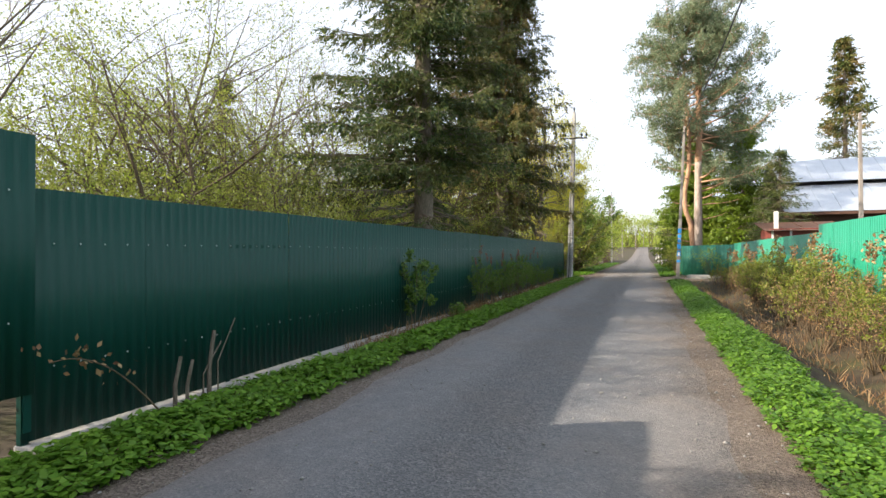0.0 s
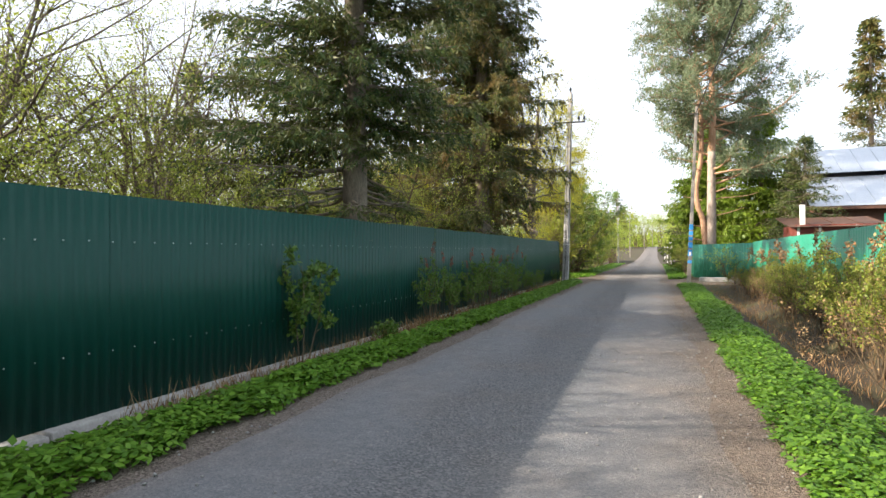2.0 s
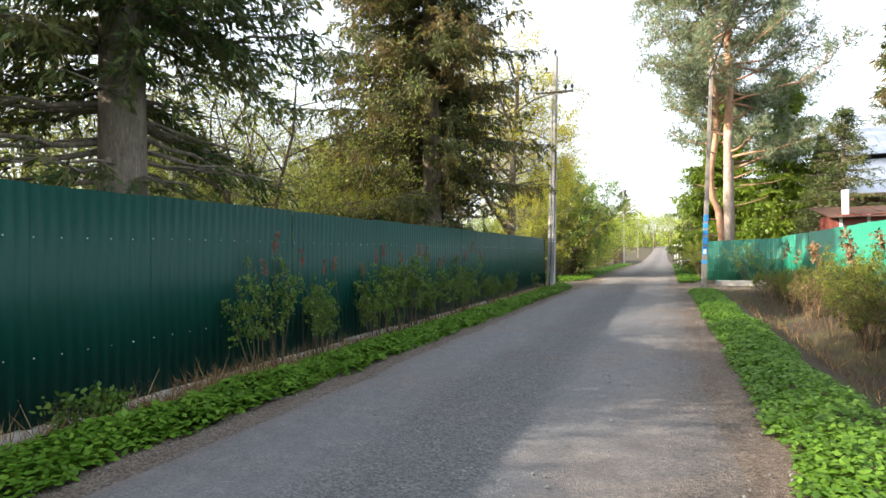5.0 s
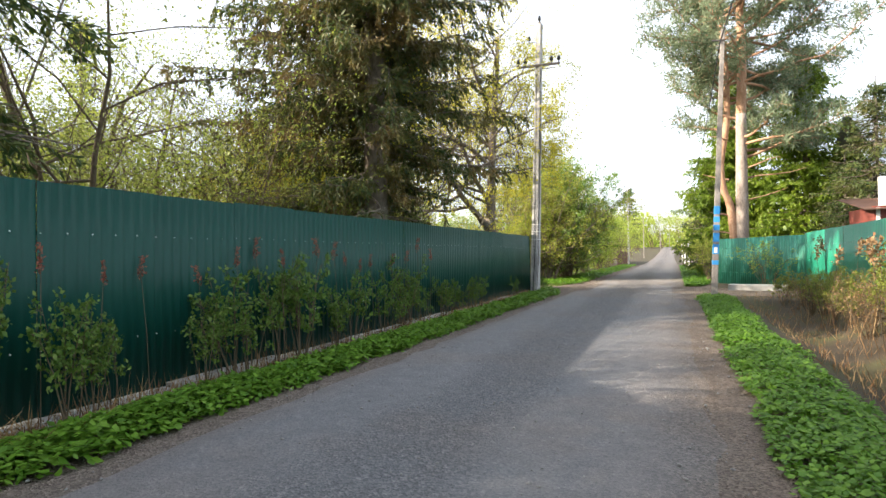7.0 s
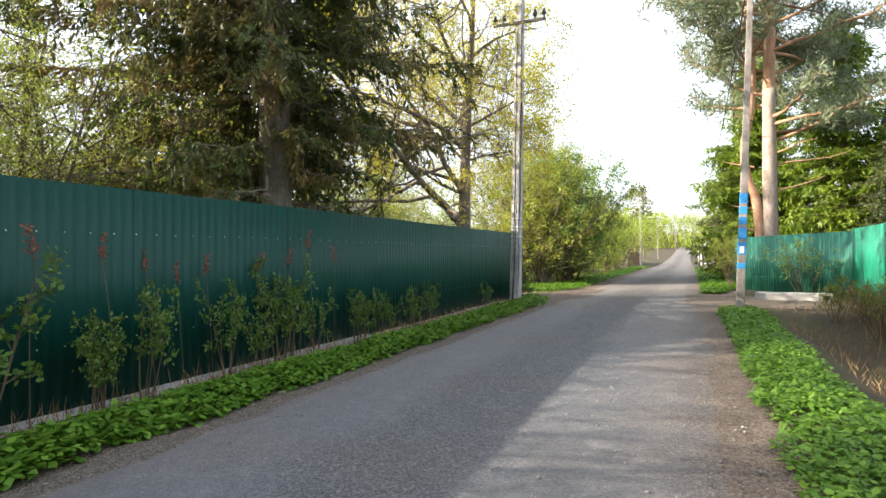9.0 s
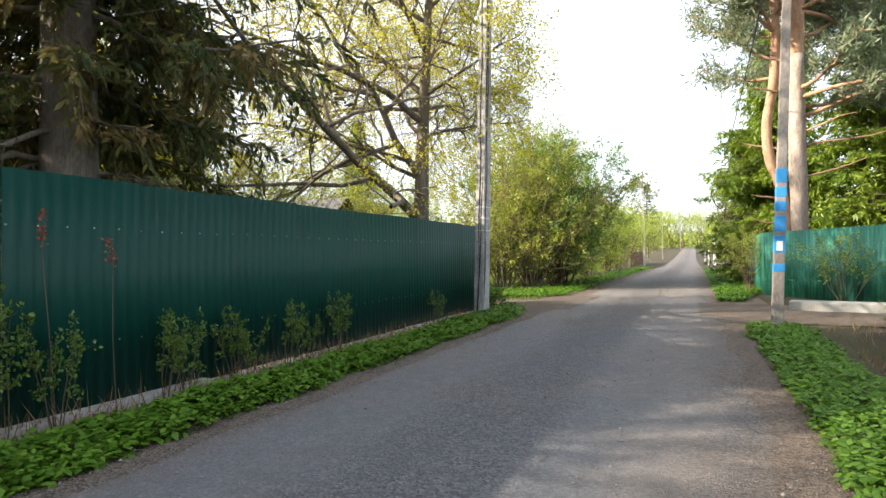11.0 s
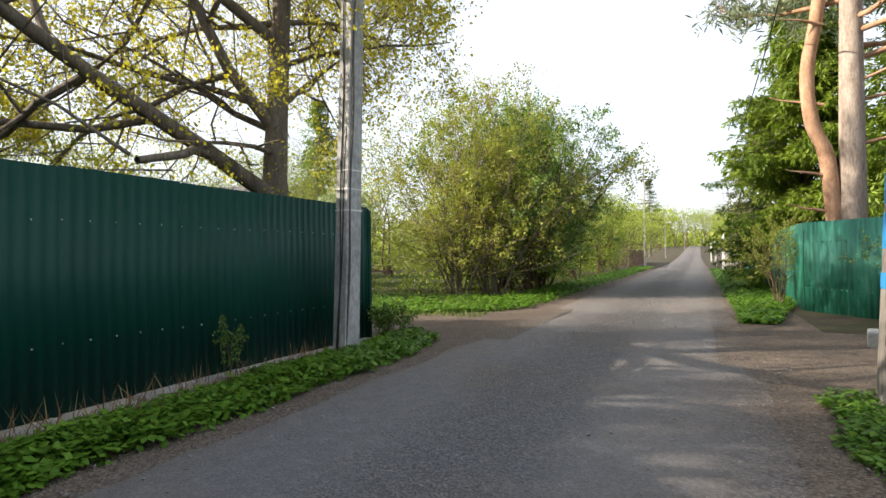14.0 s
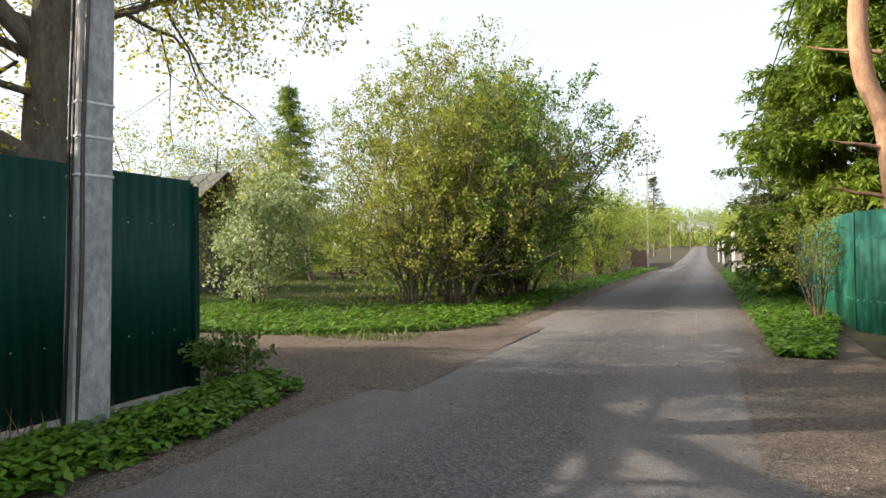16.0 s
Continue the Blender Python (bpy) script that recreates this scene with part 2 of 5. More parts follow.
def box(bm, x0, x1, y0, y1, z0, z1, bevel=0.0):
    b = bmesh.ops.create_cube(bm, size=1.0, matrix=Matrix.Translation(((x0 + x1) / 2, (y0 + y1) / 2, (z0 + z1) / 2)) @ Matrix.Diagonal((x1 - x0, y1 - y0, z1 - z0, 1)))
    if bevel:
        es = list({e for v in b["verts"] for e in v.link_edges})
        bmesh.ops.bevel(bm, geom=es, offset=bevel, segments=2, affect="EDGES", profile=0.6)
    return bm


def tubes(segs, sides=6):
    """Open frustums for segments (p0, p1, r0, r1)."""
    s = np.array([(*a, *b, r0, r1) for a, b, r0, r1 in segs])
    p0, p1, r0, r1 = s[:, 0:3], s[:, 3:6], s[:, 6], s[:, 7]
    d = p1 - p0
    d /= np.linalg.norm(d, axis=1, keepdims=True) + 1e-9
    ref = np.where(np.abs(d[:, 2:3]) > 0.9, np.array([[1.0, 0, 0]]), np.array([[0, 0, 1.0]]))
    u = np.cross(d, ref)
    u /= np.linalg.norm(u, axis=1, keepdims=True) + 1e-9
    w = np.cross(d, u)
    ang = np.linspace(0, 2 * np.pi, sides, endpoint=False)
    ring = u[:, None] * np.cos(ang)[None, :, None] + w[:, None] * np.sin(ang)[None, :, None]
    a = p0[:, None] + ring * r0[:, None, None]
    b = p1[:, None] + ring * r1[:, None, None]
    v = np.concatenate([a, b], axis=1).reshape(-1, 3)
    k = np.arange(sides)
    f = np.stack([k, (k + 1) % sides, sides + (k + 1) % sides, sides + k], axis=1)
    faces = (f[None] + (np.arange(len(s)) * 2 * sides)[:, None, None]).reshape(-1, 4)
    return v, faces


def stem_mesh(name, pts, rad, sides, mat):
    """One closed tapering stem through points, rings joined, with a cap."""
    vs, fs = [], []
    for k, (p, r) in enumerate(zip(pts, rad)):
        for j in range(sides):
            a = 2 * math.pi * j / sides
            q = r * (1 + 0.06 * noise.noise((j * 1.7, p[2] * 2.0, 3)))
            vs.append((p[0] + q * math.cos(a), p[1] + q * math.sin(a), p[2]))
        if k:
            o = (k - 1) * sides
            fs += [(o + j, o + (j + 1) % sides, o + sides + (j + 1) % sides, o + sides + j) for j in range(sides)]
    o = (len(pts) - 1) * sides
    vs.append(tuple(pts[-1]))
    fs += [(o + j, o + (j + 1) % sides, len(vs) - 1, len(vs) - 1) for j in range(sides)]
    me = bpy.data.meshes.new(name)
    me.from_pydata(vs, [], [f if f[2] != f[3] else f[:3] for f in fs])
    for p in me.polygons:
        p.use_smooth = True
    me.materials.append(mat)
    return me


def finer(pts, rad, n=4):
    """The same line and radii with n steps between each two points, rounded off."""
    out, rr = [], []
    for k in range(len(pts) - 1):
        p0, p1, p2, p3 = (np.array(pts[min(len(pts) - 1, max(0, k + d))], float) for d in (-1, 0, 1, 2))
        for j in range(n):
            t = j / n
            out.append(tuple(0.5 * (2 * p1 + (p2 - p0) * t + (2 * p0 - 5 * p1 + 4 * p2 - p3) * t * t + (3 * p1 - p0 - 3 * p2 + p3) * t ** 3)))
            rr.append(rad[k] + (rad[k + 1] - rad[k]) * t)
    return out + [tuple(pts[-1])], rr + [rad[-1]]


def unit(a):
    return a / (np.linalg.norm(a, axis=-1, keepdims=True) + 1e-9)


def leaves(c, along, across):
    """Diamond leaves from base points, their length vectors and half-width vectors."""
    c, along, across = (np.asarray(a, dtype=float) for a in (c, along, across))
    v = np.stack([c, c + 0.45 * along + across, c + along, c + 0.45 * along - across], axis=1).reshape(-1, 3)
    return v, np.arange(len(c) * 4).reshape(-1, 4)


def leaf_cloud(rng, pts, per, size, spread, up=0.3, slim=0.32):
    """Leaves round points: per a point, of a size, turned at random."""
    c = np.repeat(np.asarray(pts), per, axis=0)
    n = len(c)
    c = c + rng.normal(0, spread, (n, 3))
    a = unit(rng.normal(0, 1, (n, 3)) + np.array([0, 0, up]))
    b = unit(np.cross(a, rng.normal(0, 1, (n, 3))))
    s = size * rng.uniform(0.6, 1.3, (n, 1))
    return leaves(c, a * s, b * s * slim)


# ---- plants ----


def grow(rng, p, d, length, r, depth, kids, segs, tips, wander, lift, spread, bare=0.28, crook=1.0, kid=1.0):
    """A limb with its side limbs: kids holds how many each order bears."""
    last = depth == len(kids)
    n = 5 if depth == 0 else 1 if last else 6 if depth == 1 and crook > 2 else 3
    step = length / n
    p, d = np.array(p, float), unit(np.array(d, float))
    pts = [p]
    for k in range(n):
        d = unit(d + rng.normal(0, wander if depth == 0 else wander * crook, 3) + np.array([0, 0, lift if depth else 0]))
        q = p + d * step
        segs.append((p, q, max(r * (1 - 0.8 * k / n), 0.003), max(r * (1 - 0.8 * (k + 1) / n), 0.002), depth))
        pts.append(q)
        p = q
    if last:
        for u in (0.35, 0.7, 1.0):
            tips.append(pts[0] + (pts[-1] - pts[0]) * u)
        return
    low = bare if depth == 0 else 0.2
    for j in range(kids[depth]):
        u = low + (1 - low) * (j + rng.uniform(0.1, 0.9)) / kids[depth]
        k = min(n - 1, int(u * n))
        o = pts[k] + (pts[k + 1] - pts[k]) * (u * n - k)
        ax = unit(pts[k + 1] - pts[k])
        side = unit(np.cross(ax, rng.normal(0, 1, 3)))
        nd = unit(ax * rng.uniform(0.35, 0.85) + side * spread)
        grow(rng, o, nd, kid * length * rng.uniform(0.42, 0.68) * (1.15 - 0.45 * u), r * (1 - 0.8 * u) * 0.62, depth + 1, kids, segs, tips, wander, lift, spread, bare, crook, kid)


def wood(segs):
    """Tubes, rounder where thicker: order 0 smooth, twigs three-sided."""
    vs, fs, base = [], [], 0
    for sides, lo, hi in ((10, 0, 0), (5, 1, 1), (3, 2, 9)):
        some = [s[:4] for s in segs if lo <= s[4] <= hi]
        if some:
            v, f = tubes(some, sides)
            vs.append(v)
            fs.append(f + base)
            base += len(v)
    return np.concatenate(vs), np.concatenate(fs)


def broadleaf(name, m, label, seed, height=7.0, radius=0.1, stems=1, kids=(7, 5, 4), per=4, leaf=0.055, mat=None, bark=None, spread=0.75, lean=0.12, wander=0.13, lift=0.05, fuzz=0.1, bare=0.28, crook=1.3, kid=1.0, clear=-1.0, category="tree", group=""):
    rng = np.random.default_rng(seed)
    segs, tips = [], []
    for k in range(stems):
        a = rng.uniform(0, 2 * np.pi)
        off = 0 if stems == 1 else rng.uniform(0.02, 0.09 * height)
        tilt = lean * rng.uniform(0.4, 1.6)
        grow(rng, (off * math.cos(a) * 0.6, off * math.sin(a) * 0.6, -0.1), (math.cos(a) * tilt, math.sin(a) * tilt, 1), height * rng.uniform(0.75, 0.95), radius * rng.uniform(0.7, 1.1), 0, kids, segs, tips, wander, lift, spread, bare, crook, kid)
    root = thing(name, m, label, category, group)
    v, f = wood(segs)
    part("trunk", np_mesh("trunk", v, f, bark or M_TWIG, True), None, root)
    v, f = leaf_cloud(rng, [t for t in tips if t[2] > clear], per, leaf, fuzz)
    part("crown", np_mesh("crown", v, f, mat or M_BUD), None, root)
    return root


def spruce(name, m, label, seed, height=19.0, reach=3.6, bare=2.2, radius=0.24, mat=None, dens=1.0, droop=0.5, curtain=0.35, gap=0.3, needle=0.1, dead=0.0, wall=99.0, group=""):
    """A spruce with drooping limbs, side twigs, hanging sprays and, up to a height, dead lower limbs; a fence stands wall metres towards +x."""
    rng = np.random.default_rng(seed)
    segs, c, al, ac = [], [], [], []
    zs = np.linspace(-0.1, height, 16)
    for a, b in zip(zs[:-1], zs[1:]):
        ra, rb = (radius * (1 - max(0, z) / height) ** 0.8 + 0.015 for z in (a, b))
        if a < 0:
            ra *= 1.35
        segs.append(((0, 0, a), (0, 0, b), ra, rb, 0))
    down = np.array([0, 0, -1.0])
    z = bare
    while z < height - 0.3:
        t = (z - bare) / (height - bare)
        full = reach * (1 - t) ** 0.75 * (0.8 + 0.2 * min(1, t * 6)) + 0.12
        dry = z < dead
        coarse = 1.0 if z < 13 else 0.35
        for k in range(rng.integers(5, 8)):
            L = full * rng.uniform(0.5, 1.15)
            a = rng.uniform(0, 2 * np.pi)
            h = np.array([math.cos(a), math.sin(a), 0])
            if h[0] > 0.15 and wall < 9:
                L *= 0.78
                if z < 4.0:
                    L = min(L, 0.72 * wall / h[0])
            side = np.array([-h[1], h[0], 0])
            n = max(5, int(L / 0.22))
            sag = droop * rng.uniform(0.5, 1.3)
            z0 = z + rng.uniform(-0.12, 0.12)
            pts = []
            for j in range(n + 1):
                u = j / n
                pts.append(np.array([0, 0, z0]) + h * L * u + np.array([0, 0, L * (-sag * u * (1 - 0.5 * u) + 0.25 * t * u)]) + side * L * 0.07 * math.sin(u * 5 + a) + rng.normal(0, 0.02, 3))
            thick = 0.04 * (1 - 0.6 * t) * (0.6 + 0.4 * L / full)
            for j in range(n):
                segs.append((pts[j], pts[j + 1], thick * (1 - j / n) + 0.006, thick * (1 - (j + 1) / n) + 0.005, 1))
            first = 0.3 if dry else 0.08
            for j in range(n):
                u0 = (j + 0.5) / n
                if u0 < first:
                    continue
                for sgn in (-1, 1, 0):
                    q0 = pts[j] + (pts[j + 1] - pts[j]) * rng.uniform(0, 1)
                    if sgn:
                        tl = (0.2 + 0.75 * min(1.0, L / 2.5) * (1 - u0) ** 0.6) * rng.uniform(0.45, 1.25)
                        td = unit(h * 0.75 + side * sgn * rng.uniform(0.4, 1.0) + down * rng.uniform(0.0, 0.5))
                    elif rng.uniform() < curtain * 1.3 and not dry:
                        tl = rng.uniform(0.2, 0.75) * curtain * 1.3
                        td = unit(down + h * 0.2 + rng.normal(0, 0.15, 3))
                    else:
                        continue
                    if dry or tl > 0.34 and dens > 0.8:
                        segs.append((q0, q0 + td * tl, 0.006, 0.003, 2))
                    if dry and rng.uniform() < 0.72:
                        continue
                    m_ = max(3, int(tl / 0.03 * dens * coarse))
                    uu = rng.uniform(0, 1, (m_, 1))
                    c.append(q0 + td * (tl * uu) + down * (tl * 0.25 * uu ** 2) + rng.normal(0, 0.022, (m_, 3)))
                    fan = unit(np.cross(td, rng.normal(0, 1, (m_, 3))))
                    dirs = unit(td * 0.75 + fan * 0.65 + down * rng.uniform(0, 0.7, (m_, 1)) * (0.4 + curtain))
                    ln = needle / coarse ** 0.6 * rng.uniform(0.55, 1.35, (m_, 1))
                    al.append(dirs * ln)
                    ac.append(unit(np.cross(dirs, rng.normal(0, 1, (m_, 3)))) * ln * 0.125)
        z += gap * rng.uniform(0.7, 1.3) * (1 - 0.35 * t)
    root = thing(name, m, label, "tree", group)
    v, f = wood(segs)
    part("trunk", np_mesh("trunk", v, f, M_BARK, True), None, root)
    v, f = leaves(np.concatenate(c), np.concatenate(al), np.concatenate(ac))
    part("crown", np_mesh("crown", v, f, mat or M_SPRUCE), None, root)
    return root


def oak_tree(name, m, label, seed, limbs, height, radius, per=5, leaf=0.058, wander=0.2):
    """An oak: a leaning trunk and crooked limbs (height on the trunk, heading, length, radius, rise), each with side limbs and clusters of leaves."""
    rng = np.random.default_rng(seed)
    root = thing(name, m, label, "tree")
    line = [(0.05 * math.sin(k * 1.3), 0.05 * math.cos(k * 1.7), -0.2 + (height + 0.2) * k / 7) for k in range(8)]
    line = [(x + 0.055 * max(0, z - 1), y, z) for x, y, z in line]
    girth = [radius * (1.3 if k == 0 else 1.0 - 0.11 * k) for k in range(8)]
    pts, rad = finer(line, girth)
    part("trunk", stem_mesh("trunk", pts, rad, 14, M_BARK), None, root)
    segs, tips = [], []
    for z, head, length, r, rise in limbs:
        a = radians(head)
        k = min(range(len(pts)), key=lambda j: abs(pts[j][2] - z))
        grow(rng, pts[k], (math.cos(a), math.sin(a), rise), length, r, 0, (9, 6, 5), segs, tips, wander * 0.55, 0.03, 1.0, 0.16, 2.2)
    v, f = wood([s for s in segs if s[1][2] > 3.2 or s[1][0] < 1.0])
    part("branchwork", np_mesh("branchwork", v, f, M_BARK, True), None, root, "crooked grey-brown limbs and twigs")
    v, f = leaf_cloud(rng, [t for t in tips if t[2] > 3.3 or t[2] > 2.2 and t[0] < 0.9], per, leaf, 0.075, 0.0, 0.36)
    part("crown", np_mesh("crown", v, f, M_OAKLEAF), None, root)
    return root


def tufts(rng, pts, per, size):
    c = np.repeat(np.asarray(pts), per, axis=0)
    n = len(c)
    a = unit(rng.normal(0, 1, (n, 3)) + np.array([0, 0, 0.5]))
    b = unit(np.cross(a, rng.normal(0, 1, (n, 3))))
    s = size * rng.uniform(0.6, 1.2, (n, 1))
    return leaves(c + rng.normal(0, 0.07, (n, 3)), a * s, b * 0.024)


# ---- ground ----


def step01(t):
    t = min(1.0, max(0.0, t))
    return t * t * (3 - 2 * t)


def ground_z(x, y):
    z = 3.6 * step01((y - 80) / 170)
    z -= 0.38 * math.exp(-(((x - 4.3) / 0.6) ** 2)) * step01((28.5 - y) / 2.5)
    if x < -4 or x > 7:
        z += 0.08 * noise.noise((x * 0.3, y * 0.3, 0))
    return z


def spaced(marks):
    out = []
    for a, b, s in marks:
        out += list(np.arange(a, b, s))
    return out


gx = spaced([(-1600, -200, 200), (-200, -40, 20), (-40, -8, 2), (-8, 9, 0.35), (9, 40, 2), (40, 200, 20), (200, 1601, 200)])
gy = spaced([(-1600, -200, 200), (-200, -20, 20), (-20, 60, 0.8), (60, 260, 5), (260, 400, 20), (400, 1601, 200)])
gv = [(x, y, ground_z(x, y)) for y in gy for x in gx]
w = len(gx)
gf = [(j * w + i, j * w + i + 1, (j + 1) * w + i + 1, (j + 1) * w + i) for j in range(len(gy) - 1) for i in range(w - 1)]
ground = new("ground", np_mesh("ground", gv, gf, M_SOIL, True))
tagged(ground, "dark soil ground with patches of young grass", "ground", kind="structure")


def strip(name, rows, mat, label):
    """A sheet from rows of points, each row with the same count."""
    k = len(rows[0])
    v = [p for r in rows for p in r]
    f = [(j * k + i, j * k + i + 1, (j + 1) * k + i + 1, (j + 1) * k + i) for j in range(len(rows) - 1) for i in range(k - 1)]
    ob = new(name, np_mesh(name, v, f, mat, True))
    return tagged(ob, label, "road", kind="structure")


rows_ = []
for y in spaced([(-40, 60, 0.4), (60, 300, 2)]):
    xl = -2.0 + 0.09 * noise.noise((0, y * 0.6, 0)) + 0.05 * noise.noise((3, y * 2.3, 0))
    xr = 2.56 + 0.09 * noise.noise((7, y * 0.6, 0)) + 0.06 * noise.noise((9, y * 2.3, 0))
    if y > 70:
        xr = xr - min(0.5, (y - 70) * 0.01)
    row = []
    for u in np.linspace(0, 1, 23):
        x = xl + (xr - xl) * u
        edge = min(u, 1 - u)
        z = ground_z(0, y) + 0.045 * min(1, edge * 7) - 0.022 + 0.012 * noise.noise((x * 1.4, y * 0.7, 2))
        row.append((x, y, z))
    rows_.append(row)
strip("road", rows_, M_ROAD, "grey gravel road with worn wheel tracks")

for name_, lo_, hi_ in (("shoulder", -2.75, -1.3), ("shoulder", 3.35, 1.85)):
    rows_ = []
    for y in spaced([(-20, 70, 0.5)]):
        rows_.append([(lo_ + (hi_ - lo_) * u, y, ground_z(0.0, y) + 0.006 + 0.012 * math.sin(math.pi * u) * (0.6 + noise.noise((u * 2, y * 1.5, lo_)))) for u in np.linspace(0, 1, 10)])
    strip(name_, rows_, M_LANE, "brown gritty shoulder of the road")
# ---- the side lane, drive and slab ----
rows_ = []
for k in range(91):
    u = k / 90
    x = -30 + 28.9 * u
    flare = max(0.0, (x + 6.5) / 4.8)
    y0 = 30.85 - 0.1 * noise.noise((x, 0, 4))
    y1 = 33.1 + 2.6 * flare ** 2 + 0.15 * noise.noise((x, 5, 4))
    rows_.append([(x, y0 + (y1 - y0) * s, 0.016 + 0.022 * math.sin(math.pi * s) + 0.012 * noise.noise((x * 1.5, s * 4, 6))) for s in np.linspace(0, 1, 15)])
strip("side_lane", rows_, M_LANE, "brown gravel side lane joining the road")
rows_ = []
for k in range(13):
    x = 1.75 + 4.2 * k / 12
    y0, y1 = 29.2 + 0.2 * noise.noise((x, 1, 1)), 33.6 - 0.7 * k / 12
    rows_.append([(x, y0 + (y1 - y0) * s, 0.016 + 0.02 * math.sin(math.pi * s) + 0.012 * noise.noise((x * 2, s * 5, 6))) for s in np.linspace(0, 1, 7)])
strip("driveway", rows_, M_LANE, "brown gravel drive to a gate")

# ---- fences ----


def sheet_mesh(name, width, height, waves, deep, mat):
    """A profiled sheet along +y from 0, its ribs towards +x."""
    pitch = width / waves
    ys, xs = [], []
    for k in range(waves):
        for a, x in ((0.0, 0), (0.42, 0), (0.52, deep), (0.9, deep)):
            ys.append((k + a) * pitch)
            xs.append(x)
    ys.append(width)
    xs.append(0)
    v = [(x, y, 0) for x, y in zip(xs, ys)] + [(x, y, height) for x, y in zip(xs, ys)]
    n = len(xs)
    v += [(x - 0.004, y, z) for x, y, z in v]
    f = []
    for i in range(n - 1):
        f += [(i, i + 1, n + i + 1, n + i), (2 * n + i + 1, 2 * n + i, 3 * n + i, 3 * n + i + 1), (n + i, n + i + 1, 3 * n + i + 1, 3 * n + i), (i + 1, i, 2 * n + i, 2 * n + i + 1)]
    return np_mesh(name, v, f, mat)


def screws_mesh(name, width, height, waves, levels, mat):
    bm = bmesh.new()
    for z in levels:
        for k in range(0, waves, 2):
            y = (k + 0.22) * width / waves
            bmesh.ops.create_cone(bm, cap_ends=True, segments=6, radius1=0.009, radius2=0.006, depth=0.006, matrix=pose(0.004, y, z, 0, 90, 0))
    me = bpy.data.meshes.new(name)
    bm.to_mesh(me)
    bm.free()
    me.materials.append(mat)
    return me


M_SCREW = surface("zinc_screw", [(0.3, (0.3, 0.34, 0.33)), (0.7, (0.55, 0.58, 0.57))], 40, 200, 0.4, 0, metal=0.6)


def fence_run(name, a, b, z0, height, mat, label, waves=10, width=1.15, deep=0.0055, seed=1, flip=False, posts=True, group=""):
    """Sheets from a to b; the ribs show to the right of a-to-b, or to the left when flipped."""
    rng = random.Random(seed)
    a, b = Vector(a), Vector(b)
    d = b - a
    L = d.length
    ang = math.degrees(math.atan2(d.y, d.x)) - 90
    root = thing(name, pose(a.x, a.y, z0, 0, 0, ang), label, "fence", group)
    n = max(1, round(L / width))
    wd = L / n
    sm = sheet_mesh("sheet", wd, height, waves, deep, mat)
    cm = screws_mesh("screws", wd, height, waves, (0.28 * height, 0.78 * height), M_SCREW)
    for k in range(n):
        s = new("sheet", sm)
        s.parent = root
        off = rng.uniform(-0.004, 0.004) + (0.004 if k % 2 else 0)
        s.matrix_local = pose(off, k * wd, rng.uniform(-0.008, 0.008), 0, rng.uniform(-0.25, 0.25), 180 if flip else 0) if not flip else pose(off, (k + 1) * wd, rng.uniform(-0.008, 0.008), 0, 0, 180)
        c = new("screws", cm)
        c.parent = s
        c["kind"] = "stuff"
    if posts:
        bm = bmesh.new()
        box(bm, -0.03, 0.03, -0.03, 0.03, -0.3, height - 0.02, 0.004)
        pm = bpy.data.meshes.new("post")
        bm.to_mesh(pm)
        bm.free()
        pm.materials.append(mat)
        for k in range(0, n + 1, 2):
            p_ = new("post", pm)
            p_.parent = root
            p_.location = (0.05 if flip else -0.05, min(L - 0.04, max(0.04, k * wd)), 0)
        for z in (0.28 * height, 0.78 * height):
            bm = bmesh.new()
            x0 = 0.006 if flip else -0.02
            part("rail", box(bm, x0, x0 + 0.014, 0.02, L - 0.02, z - 0.02, z + 0.02), mat, root)
    return root


LX = -3.12
fence_l = fence_run("sheet_fence", (LX, 0.52, 0), (LX, 30.1, 0), 0.07, 2.01, M_DKGREEN, "long dark green profiled metal sheet fence on a concrete plinth", seed=3)
fence_g = fence_run("gate_fence", (LX + 0.03, -8.1, 0), (LX + 0.03, 0.6, 0), 0.45, 2.04, M_DKGREEN, "taller dark green profiled metal fence on a high concrete base", seed=4)
fence_e = fence_run("lane_fence", (LX + 0.02, 30.1, 0), (-26, 30.3, 0), 0.05, 2.0, M_DKGREEN, "dark green metal sheet fence along the side lane", seed=5, flip=True)
bm = bmesh.new()
box(bm, -0.18, 0.12, -8.6, -0.06, -0.6, 0.0, 0.02)
part("base", bm, M_CONC, fence_g, "grey concrete base")
rr_ = random.Random(8)
y = 0.0
while y < 29.5:
    L = min(rr_.uniform(1.6, 2.4), 29.58 - y)
    bm = bmesh.new()
    box(bm, -0.1, 0.15 + rr_.uniform(-0.02, 0.02), y, y + L - 0.015, -0.35, 0.0 + rr_.uniform(-0.03, 0.03), 0.02)
    part("plinth", bm, M_CONC, fence_l, "pale crumbling concrete plinth")
    y += L

fence_run("green_fence", (5.35, -8, 0), (5.5, 13.8, 0), 0.08, 2.12, M_LTGREEN, "bright green profiled metal fence lit by the sun", flip=True, seed=6)
fence_run("green_fence", (5.5, 13.8, 0), (6.2, 33.4, 0), 0.02, 2.0, M_LTGREEN, "bright green profiled metal fence, lower run", flip=True, seed=7)
fence_run("worn_fence", (6.2, 33.4, 0), (3.65, 37.2, 0), -0.05, 2.0, M_WORN, "weathered green metal fence with faded streaks", flip=True, seed=8)
fence_run("worn_fence", (3.65, 37.25, 0), (4.1, 62, 0), -0.05, 2.0, M_WORN, "weathered green metal fence under a conifer", flip=True, seed=9)

